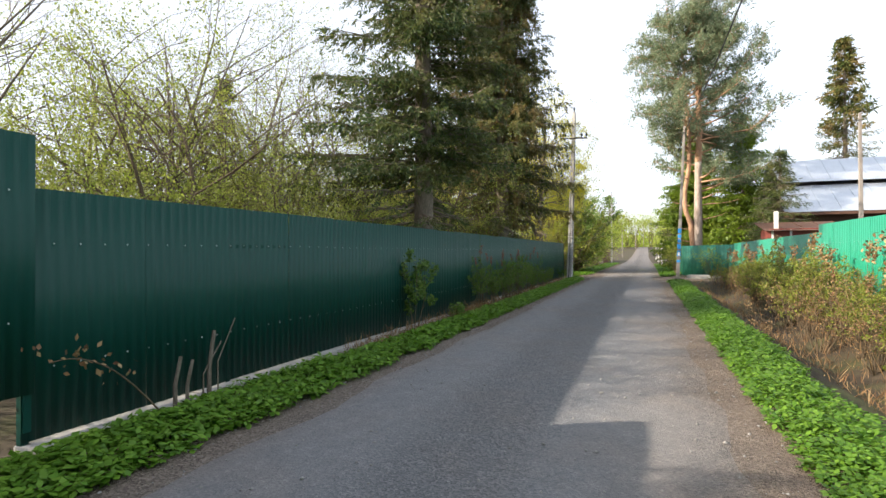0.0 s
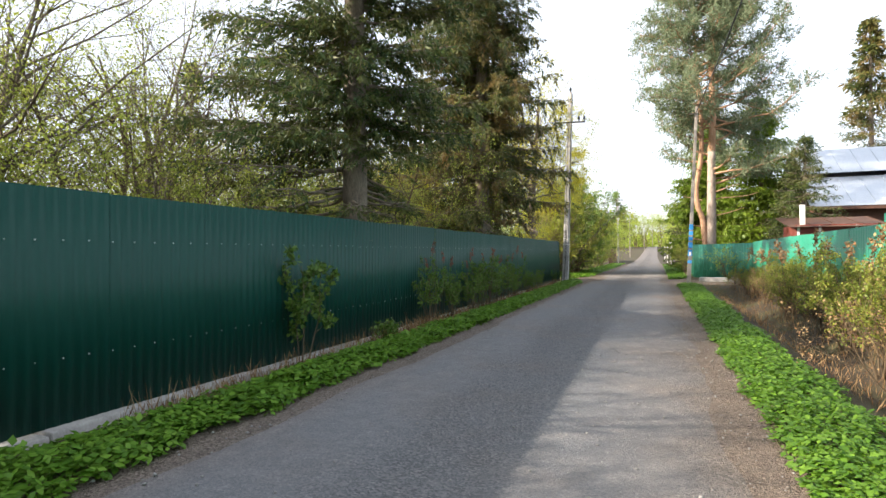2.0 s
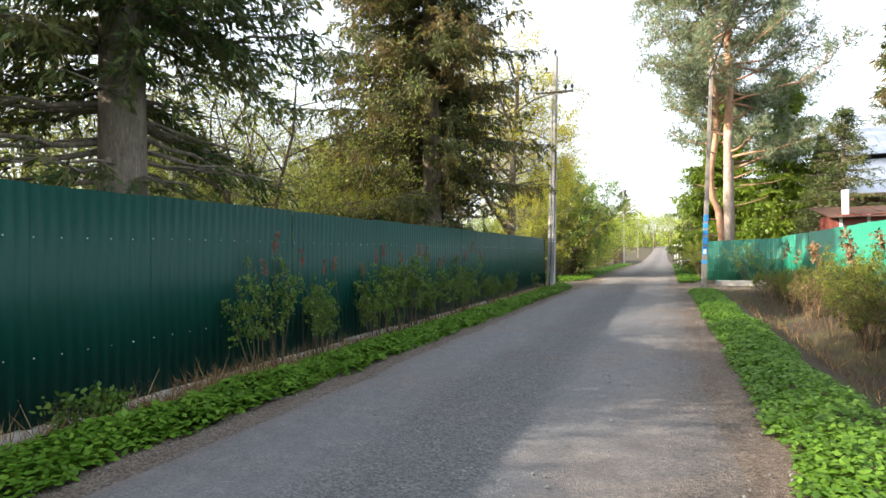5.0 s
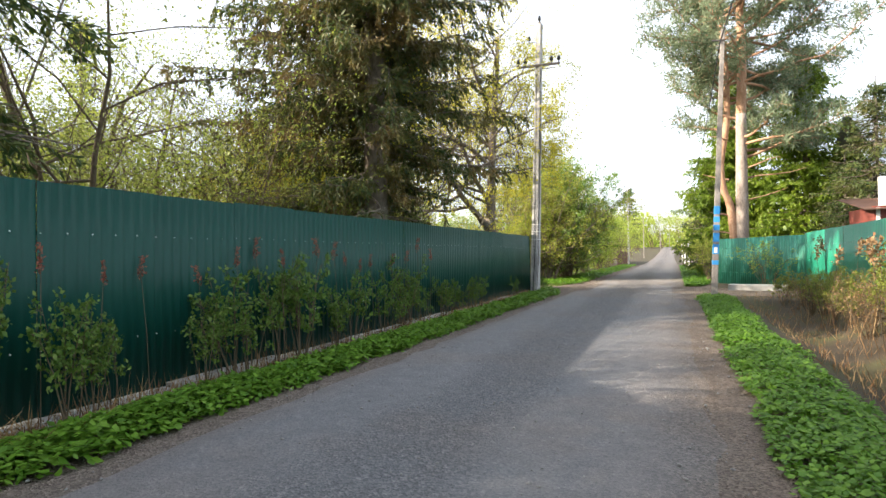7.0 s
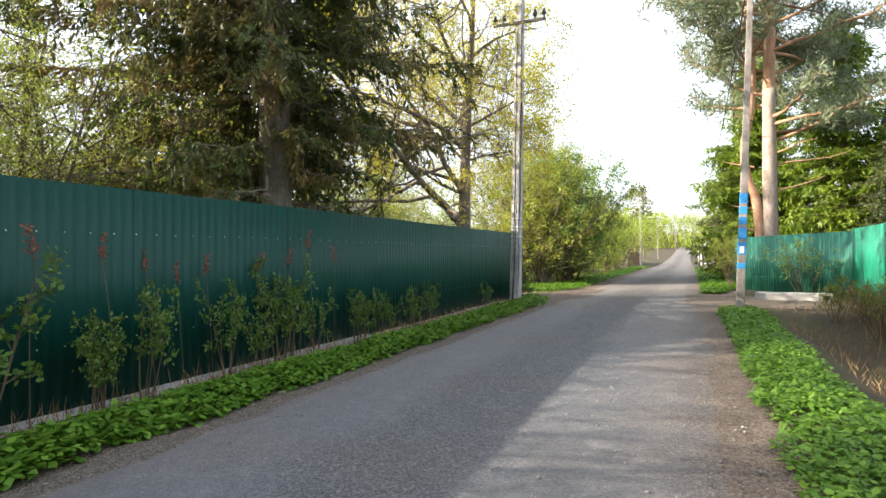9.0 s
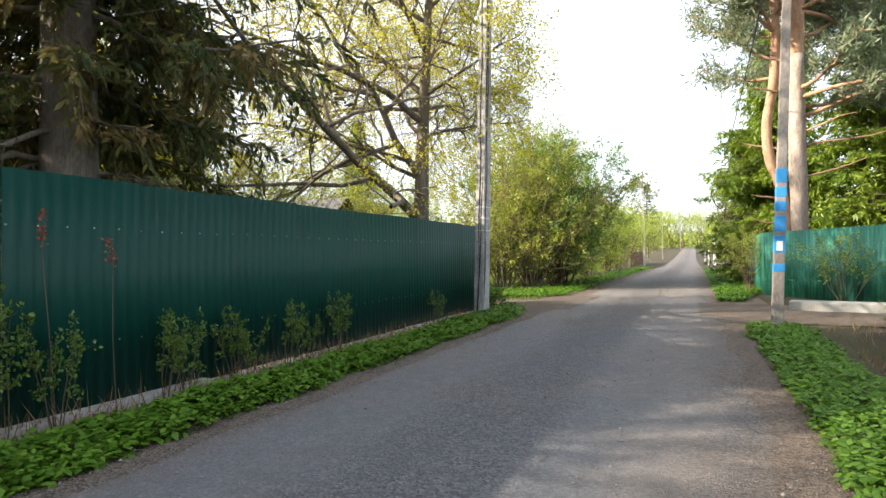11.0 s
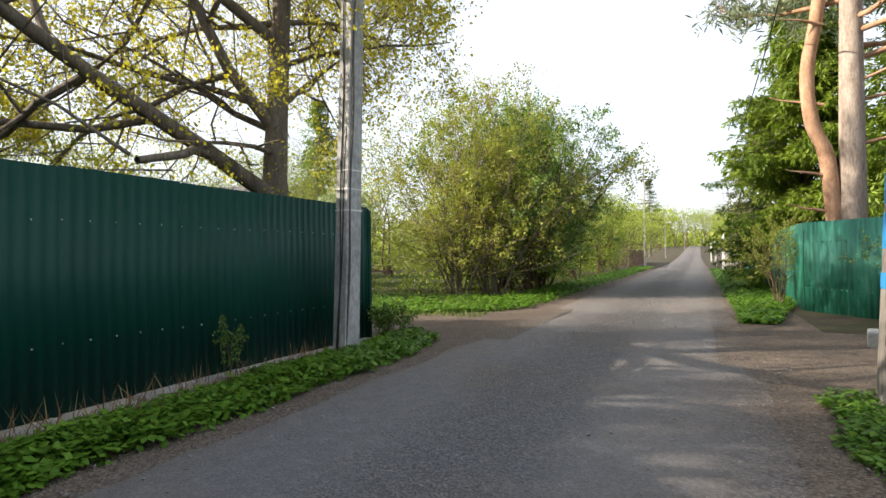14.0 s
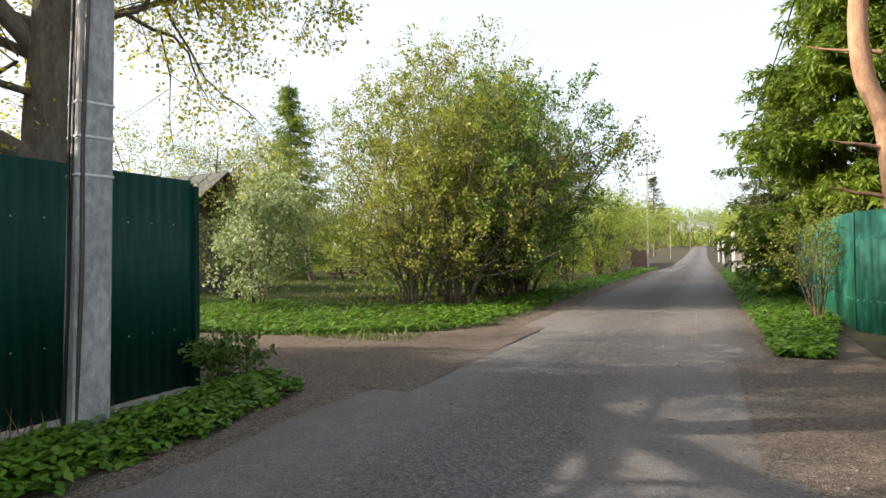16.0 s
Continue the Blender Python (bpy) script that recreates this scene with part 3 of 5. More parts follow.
# ---- utility poles ----
M_INS = surface("dark_glass_insulator", [(0.3, (0.012, 0.014, 0.016)), (0.7, (0.04, 0.042, 0.045))], 20, 80, 0.2, 0, rough_var=0.05)
M_STEEL = surface("dark_steel", [(0.3, (0.06, 0.055, 0.05)), (0.7, (0.16, 0.14, 0.13))], 20, 90, 0.6, 0.2, 0.002, metal=0.6)
M_BLUE = surface("blue_paint", [(0.3, (0.02, 0.16, 0.42)), (0.6, (0.035, 0.27, 0.6)), (0.8, (0.1, 0.42, 0.72))], 6, 40, 0.55, 0.2, 0.003)
M_PAPER = surface("torn_paper", [(0.3, (0.45, 0.44, 0.42)), (0.7, (0.78, 0.77, 0.74))], 20, 90, 0.8, 0.1, 0.001)
M_CABLE = surface("black_cable", [(0.3, (0.012, 0.012, 0.012)), (0.7, (0.03, 0.03, 0.03))], 30, 90, 0.5, 0)


def insulator(bm, x, y, z, s=1.0):
    for r0, r1, h, dz in ((0.02, 0.02, 0.12, 0.0), (0.055, 0.065, 0.05, 0.08), (0.06, 0.045, 0.06, 0.14), (0.04, 0.025, 0.05, 0.195)):
        bmesh.ops.create_cone(bm, cap_ends=True, segments=12, radius1=r0 * s, radius2=r1 * s, depth=h * s, matrix=Matrix.Translation((x, y, z + dz * s)))


M_POLE = surface("stained_pole_concrete", [(0.32, (0.15, 0.145, 0.15)), (0.47, (0.3, 0.295, 0.3)), (0.56, (0.42, 0.41, 0.4)), (0.68, (0.62, 0.6, 0.58))], 2.6, 24, 0.88, 0.45, 0.008, stretch=(1, 1, 0.45))


M_POLEBROWN = surface("brown_stained_concrete", [(0.32, (0.12, 0.105, 0.095)), (0.5, (0.24, 0.215, 0.195)), (0.7, (0.38, 0.35, 0.325))], 2.6, 24, 0.88, 0.45, 0.008, stretch=(1, 1, 0.45))


def strap_box(bm, z):
    k = 1 - 0.32 * z / 9.35
    box(bm, -0.136 * k, 0.136 * k, -0.13 * k, 0.13 * k, z, z + 0.022, 0.008)
    bmesh.ops.rotate(bm, cent=(0, 0, 0), matrix=Matrix.Rotation(radians(-16), 3, "Z"), verts=bm.verts)
    return bm


def line_pole(name, m, label, height, stub=True, group=""):
    root = thing(name, m, label, "utility pole", group)
    bm = bmesh.new()
    w0 = 0.13 if stub else 0.1
    box(bm, -w0, w0, -w0, w0, -0.4, height, 0.02)
    for q in bm.verts:
        k = 1 - 0.32 * max(0, q.co.z) / height
        q.co.x *= k
        q.co.y *= k * 0.95
    bmesh.ops.rotate(bm, cent=(0, 0, 0), matrix=Matrix.Rotation(radians(-16), 3, "Z"), verts=bm.verts)
    part("shaft", bm, M_POLE, root)
    bm = bmesh.new()
    bmesh.ops.create_cone(bm, cap_ends=True, segments=14, radius1=0.085, radius2=0.03, depth=0.08, matrix=Matrix.Translation((0, 0, height + 0.04)))
    part("cap", bm, M_STEEL, root)
    bm = bmesh.new()
    part("crossarm", box(bm, -0.75, 0.75, -0.13, -0.06, height - 1.5, height - 1.43, 0.006), M_STEEL, root)
    for x in (-0.7, -0.45, 0.45, 0.7):
        bm = bmesh.new()
        insulator(bm, x, -0.095, height - 1.4)
        part("insulator", bm, M_INS, root)
    for x, z in ((-0.35, height - 0.6), (0.0, height + 0.06)):
        bm = bmesh.new()
        insulator(bm, x, -0.02, z)
        if x:
            box(bm, x - 0.01, 0.0, -0.03, -0.01, z - 0.03, z - 0.01)
        part("insulator", bm, M_INS, root)
    if stub:
        for x0, x1, top, r, mt in ((-0.05, 0.09, height - 1.6, 0.011, M_CABLE), (-0.03, -0.045, height - 1.6, 0.009, M_CABLE), (0.1, 0.11, 6.5, 0.014, M_STEEL)):
            pts = [(x0 + (x1 - x0) * min(1, u * 1.6) + 0.012 * math.sin(u * 21 + x0 * 40), -0.128 + 0.038 * u + 0.05 * x0, u * top) for u in np.linspace(0, 1, 25)]
            part("cable", stem_mesh("cable", pts, [r] * 25, 6, mt), None, root, "dark cable taped down the pole")
        for z in (1.9, 2.17, 2.41):
            bm = bmesh.new()
            part("strap", strap_box(bm, z), M_PAPER, root, "pale wire strap")
    return root


def concrete_pole(name, m, label, height, bands=False, group=""):
    root = thing(name, m, label, "utility pole", group)
    bm = bmesh.new()
    box(bm, -0.088, 0.088, -0.09, 0.09, -0.3, height, 0.018)
    for v in bm.verts:
        k = 1 - 0.38 * max(0, v.co.z) / height
        v.co.x *= k
        v.co.y *= k
    part("shaft", bm, M_POLEBROWN, root)
    if bands:
        for z0, z1 in ((1.0, 1.14), (1.32, 1.62), (1.68, 1.95), (2.02, 2.2), (2.26, 2.44), (2.5, 2.75)):
            k = 1 - 0.38 * z0 / height
            bm = bmesh.new()
            part("paint_band", box(bm, -0.091 * k, 0.091 * k, -0.093 * k, 0.093 * k, z0, z1, 0.018), M_BLUE, root, "blue painted band")
        bm = bmesh.new()
        part("notice", box(bm, -0.05, 0.04, -0.094, -0.088, 1.36, 1.52), M_PAPER, root, "torn white paper notice")
    bm = bmesh.new()
    part("bracket", box(bm, -0.3, 0.05, -0.1, -0.06, height - 0.35, height - 0.31, 0.005), M_STEEL, root)
    return root


def leaned(x, y, dx, dy, height):
    z = ground_z(x, y)
    return pose(x, y, z, -math.degrees(math.atan2(dy, height)), math.degrees(math.atan2(dx, height)), 0)


line_pole("utility_pole", leaned(-2.6, 28.75, 0.32, 0, 9.4), "stained grey concrete utility pole with taped cables beside the fence", 9.35)
concrete_pole("utility_pole", leaned(2.92, 28.3, 0.38, 0, 7.8), "concrete utility pole painted with blue bands, paper notice", 8.0, True)
line_pole("utility_pole", leaned(-3.3, 80, 0.0, 0, 9.4), "thin grey utility pole by the far road", 10.0, False)

concrete_pole("utility_pole", pose(10.1, 26.0, 0), "grey concrete pole in the garden before the house", 7.5)

# ---- trees behind the left fence ----
spruce("spruce", pose(-4.15, 11.25, 0), "tall dark spruce with bare dead lower limbs behind the fence", 11, 19, 3.6, 2.1, 0.27, M_SPRUCE, curtain=0.5, dens=1.7, gap=0.27, droop=0.34, dead=3.5, needle=0.13, wall=1.0)
spruce("spruce", pose(-4.5, 21.2, 0), "tall spruce with brownish drooping sprays behind the fence", 12, 20, 4.4, 2.5, 0.29, M_SPRUCE2, curtain=0.75, dens=1.75, gap=0.28, droop=0.46, dead=2.9, needle=0.14, wall=1.35)
OAK_LIMBS = [(2.2, -101, 7.2, 0.13, 0.55), (3.3, -118, 5.6, 0.1, 1.0), (3.6, -150, 5.0, 0.06, 0.25), (4.6, -108, 6.0, 0.09, 0.5), (5.2, -165, 5.0, 0.08, 0.6), (3.0, -75, 3.0, 0.04, 0.1), (4.2, 20, 2.8, 0.045, 0.35), (5.4, -30, 3.0, 0.05, 0.5), (6.0, 100, 3.4, 0.06, 0.6), (6.4, -95, 5.0, 0.07, 0.7), (7.0, -140, 4.0, 0.06, 0.8), (7.4, 10, 2.4, 0.05, 0.8), (8.2, -80, 3.2, 0.05, 1.0), (3.2, -170, 4.0, 0.06, 0.3), (4.4, 140, 4.0, 0.06, 0.5), (3.6, 105, 4.2, 0.06, 0.45), (5.0, 75, 3.0, 0.05, 0.4), (5.6, 125, 4.4, 0.06, 0.4), (6.2, 150, 4.6, 0.06, 0.3), (7.2, 120, 4.0, 0.05, 0.5), (5.0, 178, 4.8, 0.06, 0.3), (6.6, 80, 3.0, 0.05, 0.3)]
oak_tree("oak", pose(-4.5, 29.5, 0), "spreading oak with crooked limbs and yellow young leaves", 24, OAK_LIMBS, 9.5, 0.24)
for k, (x, y, hgt) in enumerate([(-10.4, 26.6, 5.0), (-9.4, 23.4, 4.7)]):
    oak_tree("oak", pose(x, y, 0), "smaller oak in yellow young leaf behind the fence", 25 + k, [(0.25 * hgt + 0.075 * hgt * j, 137.5 * j + 40 * k, hgt * (0.62 - 0.035 * j), 0.05, 0.3 + 0.09 * j) for j in range(9)], hgt, 0.13, per=6, leaf=0.065)
BUD_LABEL = "small tree with grey limbs and clustered yellow-green buds"
BUDS = [
    broadleaf("budding_tree", pose(-9.5, 6.4, 0), BUD_LABEL, 41, 5.6, 0.075, 2, (9, 6, 5), 4, 0.055, M_BUD, M_TWIG, spread=0.95, fuzz=0.07, crook=2.0, wander=0.15, group="budding trees behind the fence"),
    broadleaf("budding_tree", pose(-8.0, 9.2, 0), BUD_LABEL, 42, 6.6, 0.095, 2, (9, 6, 5), 4, 0.055, M_BUD, M_TWIG, spread=0.95, lean=0.2, fuzz=0.07, crook=2.0, wander=0.15, group="budding trees behind the fence"),
    broadleaf("budding_tree", pose(-7.6, 14.6, 0), "low many-stemmed shrub tree in yellow-green leaf", 43, 4.3, 0.035, 7, (8, 5), 8, 0.062, M_BUD, M_TWIG, spread=0.75, fuzz=0.09, lean=0.3, bare=0.1, group="budding trees behind the fence"),
    broadleaf("budding_tree", pose(-14, 4.0, 0), "tall thin birch with few leaves", 44, 8.6, 0.09, 1, (14, 5, 3), 3, 0.055, M_BUD, M_BARK, spread=0.5, wander=0.08, group="budding trees behind the fence"),
    broadleaf("budding_tree", pose(-16, 7.5, 0), "small tree in sparse yellow-green leaf", 45, 6.0, 0.07, 2, (9, 6), 14, 0.085, M_BUD, M_TWIG, spread=0.9, fuzz=0.15, group="budding trees behind the fence"),
]
NEAR_BUDS = [(1, -5.9, 5.2, 0.82), (1, -5.4, 15.1, 0.82), (0, -5.9, 18.0, 0.8), (0, -6.0, 8.6, 0.75), (0, -7.2, 1.6, 0.9), (0, -8.0, -2.5, 0.9), (1, -10.0, 13.0, 1.0), (0, -8.0, 16.4, 0.8), (1, -11.0, 18.4, 1.05), (0, -13, 9.6, 1.3), (1, -12.5, 3.2, 1.2), (1, -14, 15.8, 1.35)]
NEAR_BUDS += [(2, -6.3 - 0.4 * (k % 3), -1.6 + 1.75 * k, 0.68 + 0.05 * (k % 4)) for k in range(16) if k not in (7, 13)]
NEAR_BUDS += [(2, -9.5 - 1.1 * (k % 2), 0.8 + 2.9 * k, 0.9 + 0.08 * (k % 3)) for k in range(8)]
NEAR_BUDS += [(0, -21, 27, 1.2), (4, -23, 31.5, 1.25), (4, -21.5, 37, 1.1), (4, -17, 17, 1.2), (4, -19, 22, 1.3), (3, -17, 11, 0.9), (3, -20, 10, 1.0), (4, -15, 0.4, 1.1), (3, -22, 2, 1.1), (4, -25, 34, 1.4), (4, -17.5, 4.5, 1.3), (2, -12.6, 26.2, 0.9), (2, -14.2, 23.4, 1.0), (2, -7.4, 26.6, 0.68), (1, -9.0, 20.4, 1.0), (0, -12, 21.8, 1.3), (0, -14.5, 41.8, 0.9), (1, -19, 46, 1.1), (4, -24, 48, 1.2), (3, -8.0, 2.6, 0.85), (3, -9.0, 6.8, 0.95), (3, -7.6, 9.4, 0.8), (3, -8.8, 14.4, 0.95), (3, -9.8, 17.4, 1.0), (3, -8.2, 24.4, 0.9), (3, -10.0, 10.6, 1.0), (3, -7.4, 5.6, 0.75), (3, -8.6, 26.8, 0.9), (2, -11.5, 38.6, 0.8)]
for k, (i, x, y, s) in enumerate(NEAR_BUDS):
    copy_thing(BUDS[i], pose(x, y, ground_z(x, y), 0, 0, 73 * k % 360)).scale = (s, s, s)
# out of view behind the start: added only to block sun from the near road
spruce("spruce", pose(-9.2, -6.4, 0), "unseen tall spruce added to shade the start of the road", 49, 15, 3.6, 1.2, 0.2, M_SPRUCE, dens=0.5, gap=0.4, needle=0.2)
for k, (x, y, s) in enumerate([(-28, 30, 1.0)]):
    o = spruce("spruce", pose(x, y, 0), "far spruce behind the garden trees", 50 + k, 15 * s, 2.6, 1.5, 0.16, M_SPRUCE, dens=0.3, gap=0.5, needle=0.2)

# ---- beyond the lane ----
BUSH = [
    broadleaf("bush", pose(-5.5, 39.0, 0), "tall willow bush of pale stems in yellow-green leaf", 61, 6.4, 0.045, 10, (14, 6), 7, 0.075, M_WILLOW, M_BARK, spread=0.7, lean=0.24, bare=0.1, fuzz=0.06, kid=0.6, group="roadside bushes", category="bush"),
    broadleaf("bush", pose(-3.7, 41.2, 0), "tall dense dark green bird cherry beside the road", 62, 7.4, 0.055, 13, (14, 6), 9, 0.09, M_CHERRY, M_TWIG, spread=0.8, lean=0.2, bare=0.03, fuzz=0.07, kid=0.55, group="roadside bushes", category="bush"),
    broadleaf("bush", pose(-5.2, 72, 0), "bush in fresh leaf along the far road", 63, 6.0, 0.05, 7, (7, 4), 5, 0.14, M_BUSHLEAF, M_TWIG, spread=0.65, lean=0.28, fuzz=0.2, group="roadside bushes", category="bush"),
    broadleaf("bush", pose(-5.2, 48.6, 0), "green bush in fresh leaf beside the road", 64, 6.2, 0.05, 8, (9, 5), 8, 0.11, M_BUSHLEAF, M_TWIG, spread=0.7, lean=0.22, bare=0.05, fuzz=0.1, kid=0.65, group="roadside bushes", category="bush"),
]
for k, (i, x, y, s) in enumerate([(0, -4.5, 39.5, 1.14), (0, -6.3, 42.0, 1.0), (1, -4.2, 44.4, 0.98), (1, -5.4, 42.8, 1.0), (0, -5.2, 46.0, 1.0), (3, -4.3, 52, 0.9), (3, -5.6, 55, 0.85), (3, -4.2, 58, 0.85), (3, -4.8, 62, 0.8), (2, -4.4, 66.5, 0.85), (2, -5.2, 79, 0.9), (2, -6, 87, 0.95), (2, -6, 97, 1.0), (2, -7, 108, 1.1), (2, -7, 122, 1.2), (2, -9, 138, 1.4), (2, -9, 155, 1.6), (2, -8, 175, 1.8), (2, -5, 205, 2.0), (2, 3, 235, 2.2), (2, 9, 190, 1.9), (2, 8, 150, 1.4), (2, 7, 120, 1.2), (2, 6, 100, 1.0), (2, 5.2, 84, 0.85), (2, 4.8, 74, 0.7), (2, 5.6, 66, 0.8), (2, 13, 210, 2.2), (2, -14, 190, 2.2), (2, -3, 260, 2.4), (2, 6, 270, 2.4)]):
    o = copy_thing(BUSH[i], pose(x, y, ground_z(x, y), 0, 0, 67 * k % 360))
    o.scale = (s, s, s)
for k, (i, x, y, s) in enumerate([(3, -6.5, 47, 0.95), (3, -5.0, 43, 0.95), (3, -4.4, 45, 0.9), (3, -7.5, 51, 1.0), (3, -8, 60, 1.1), (4, -13, 60, 1.3), (4, -18, 56, 1.3), (4, -23, 52, 1.4), (4, -27, 48, 1.5), (3, -12, 70, 1.3), (4, -10, 84, 1.3), (4, -24, 62, 1.6), (4, -32, 56, 1.7), (4, -34, 44, 1.5), (4, -8, 95, 1.4), (3, -9, 115, 1.4), (3, 9, 110, 1.2), (3, 8, 135, 1.4)]):
    o = copy_thing(BUDS[i], pose(x, y, ground_z(x, y), 0, 0, 51 * k % 360))
    o.scale = (s, s, s)
broadleaf("blossom_tree", pose(-9.1, 37.1, 0), "slim young tree with pale leaves and white blossom", 71, 3.6, 0.035, 4, (10, 5), 14, 0.1, M_WHITELEAF, M_TWIG, spread=0.7, kid=0.7, bare=0.15)
broadleaf("apple_tree", pose(-16.7, 48.8, 0), "old apple tree with dark crooked limbs on the lawn", 72, 6.5, 0.2, 1, (8, 7, 5), 8, 0.075, M_BUD, M_BARK, spread=1.2, wander=0.22, lean=0.4)
spruce("spruce", pose(-21, 52, 0), "tall light larch-like conifer behind the lawn", 73, 12, 3.4, 1.0, 0.18, M_THUJA, dens=0.6, gap=0.3, needle=0.22)
spruce("pine_far", pose(-6.5, 128, ground_z(-6.5, 128)), "far dark conifer above the roadside bushes", 74, 14, 3.2, 4.0, 0.2, M_SPRUCE, dens=0.25, gap=0.6, needle=0.25)

# ---- right side trees ----
spruce("light_conifer", pose(5.0, 45.3, 0), "dense light green conifer overhanging the fence", 31, 11.5, 3.5, 1.0, 0.16, M_THUJA, dens=1.2, gap=0.22, droop=0.34, curtain=0.5, needle=0.21)
spruce("light_conifer", pose(8.0, 42.5, 0), "dense light green conifer behind the fence", 32, 12, 3.5, 0.8, 0.17, M_THUJA, dens=0.75, gap=0.26, droop=0.32, curtain=0.45, needle=0.24)
spruce("spruce", pose(4.4, 51, 0), "dark low spruce leaning over the fence", 33, 8, 2.6, 1.2, 0.14, M_SPRUCE, dens=1.0, gap=0.24, curtain=0.45, needle=0.18)
spruce("spruce", pose(8.6, 38.2, 0), "dark young spruce behind the green fence", 34, 5.5, 2.0, 0.6, 0.1, M_SPRUCE, dens=0.8, gap=0.28, needle=0.15)
spruce("spruce", pose(9.0, 35.6, 0), "dark young spruce beside the house", 35, 8.0, 2.4, 0.6, 0.1, M_SPRUCE, dens=0.7, gap=0.3, needle=0.15)
spruce("spruce", pose(19, 59, 0), "tall far spruce rising over the house roof", 36, 22, 4.2, 3.0, 0.3, M_SPRUCE2, dens=0.3, gap=0.45, needle=0.24)
spruce("spruce", pose(26, 62, 0), "tall far spruce rising over the house roof", 37, 19, 4.0, 3.0, 0.3, M_SPRUCE, dens=0.25, gap=0.5, needle=0.26)


def pine(name, m, label, seed):
    rng = np.random.default_rng(seed)
    root = thing(name, m, label, "tree")
    tips, limbs = [], []

    def stem(pts, rad, sides=10):
        out = []
        for k in range(len(pts) - 1):
            out.append((pts[k], pts[k + 1], rad[k], rad[k + 1]))
        return out

    grey = stem([(0.25, 0, -0.2), (0.25, 0, 0.6), (0.3, 0.02, 2.5), (0.32, 0.04, 5.0), (0.34, 0.02, 7.5)], [0.38, 0.29, 0.26, 0.235, 0.21])
    red_a = stem([(0.34, 0.02, 7.5), (0.42, 0, 10), (0.38, 0.1, 13), (0.5, 0.1, 16), (0.55, 0, 19.5)], [0.21, 0.18, 0.14, 0.1, 0.03])
    red_b = stem([(-0.02, 0.02, 1.6), (-0.16, 0.03, 3.4), (-0.42, 0.05, 4.2), (-0.5, 0.08, 5.4), (-0.25, 0.1, 7.0), (-0.2, 0.1, 9), (-0.35, 0.15, 11.5), (-0.5, 0.2, 14), (-0.6, 0.1, 17)], [0.17, 0.165, 0.155, 0.145, 0.14, 0.125, 0.1, 0.07, 0.03])
    for axis, zlow, zhigh in ((red_a, 5.5, 19.3), (red_b, 8.0, 16.8)):
        z = zlow
        while z < zhigh:
            t = (z - 5) / 15
            base = None
            for a, b, _, _ in (grey + axis):
                if a[2] <= z <= b[2]:
                    u = (z - a[2]) / (b[2] - a[2])
                    base = np.array(a) + (np.array(b) - np.array(a)) * u
            if base is None:
                z += 0.3
                continue
            for _ in range(2 if z > 8 else 1):
                ang = rng.uniform(0, 2 * np.pi) if z > 8 else rng.choice([-0.3, 0.4, 2.9]) + rng.normal(0, 0.5)
                L = (6.4 * (1 - abs(t - 0.35)) ** 1.1) * rng.uniform(0.55, 1.05)
                if z > 15:
                    L *= max(0.25, (20 - z) / 5)
                d = np.array([math.cos(ang), math.sin(ang), rng.uniform(-0.1, 0.25)])
                p = base.copy()
                n = 7
                r = 0.055 * (1 - 0.5 * t) + 0.015
                for k in range(n):
                    d = unit(d + rng.normal(0, 0.13, 3) + np.array([0, 0, 0.06]))
                    q = p + d * L / n
                    limbs.append((p, q, r * (1 - k / n) + 0.008, r * (1 - (k + 1) / n) + 0.008))
                    if k >= 2:
                        for _ in range(5):
                            sd = unit(np.cross(d, rng.normal(0, 1, 3)) + d * 0.6 + np.array([0, 0, 0.2]))
                            sl = rng.uniform(0.35, 1.0) * min(1.0, L / 3)
                            o = p + (q - p) * rng.uniform(0, 1)
                            limbs.append((o, o + sd * sl, 0.011, 0.005))
                            for w_ in np.linspace(0.25, 1, 7):
                                tips.append(o + sd * sl * w_ + rng.normal(0, 0.11, 3))
                    p = q
            z += 0.5 * rng.uniform(0.6, 1.3)
    for z, sgn, L in ((2.2, -1, 0.8), (3.0, -1, 0.9), (4.6, -1, 1.1), (3.6, 1, 1.8), (4.6, 1, 2.6), (5.0, 1, 1.6), (6.4, -1, 1.0)):
        p = np.array([0.3 if sgn > 0 else -0.2, 0, z])
        d = np.array([sgn, rng.uniform(-0.5, 0.2), 0.25])
        for k in range(4):
            q = p + unit(d + rng.normal(0, 0.12, 3)) * L / 4
            limbs.append((p, q, 0.045 - 0.009 * k, 0.036 - 0.009 * k))
            p = q
    for nm, axis, mt, lb in (("trunk", grey, M_PINEGREY, "grey scaly lower trunk"), ("upper_trunk", red_a, M_PINEBARK, "orange upper trunk"), ("second_trunk", red_b, M_PINEBARK, "orange second trunk")):
        pts, rad = finer([s[0] for s in axis] + [axis[-1][1]], [s[2] for s in axis] + [axis[-1][3]])
        part(nm, stem_mesh(nm, pts, rad, 14, mt), None, root, lb)
    v, f = tubes(limbs, 5)
    part("branchwork", np_mesh("branchwork", v, f, M_PINEBARK, True), None, root)
    v, f = tufts(rng, tips, 5, 0.3)
    part("crown", np_mesh("crown", v, f, M_PINE), None, root)
    return root


pine("pine", pose(4.35, 37.6, 0), "tall twin-stemmed pine with orange bark behind the fence", 81)

# ---- verge plants ----


def stuff(name, data, label, category):
    return tagged(new(name, data), label, category, kind="stuff")


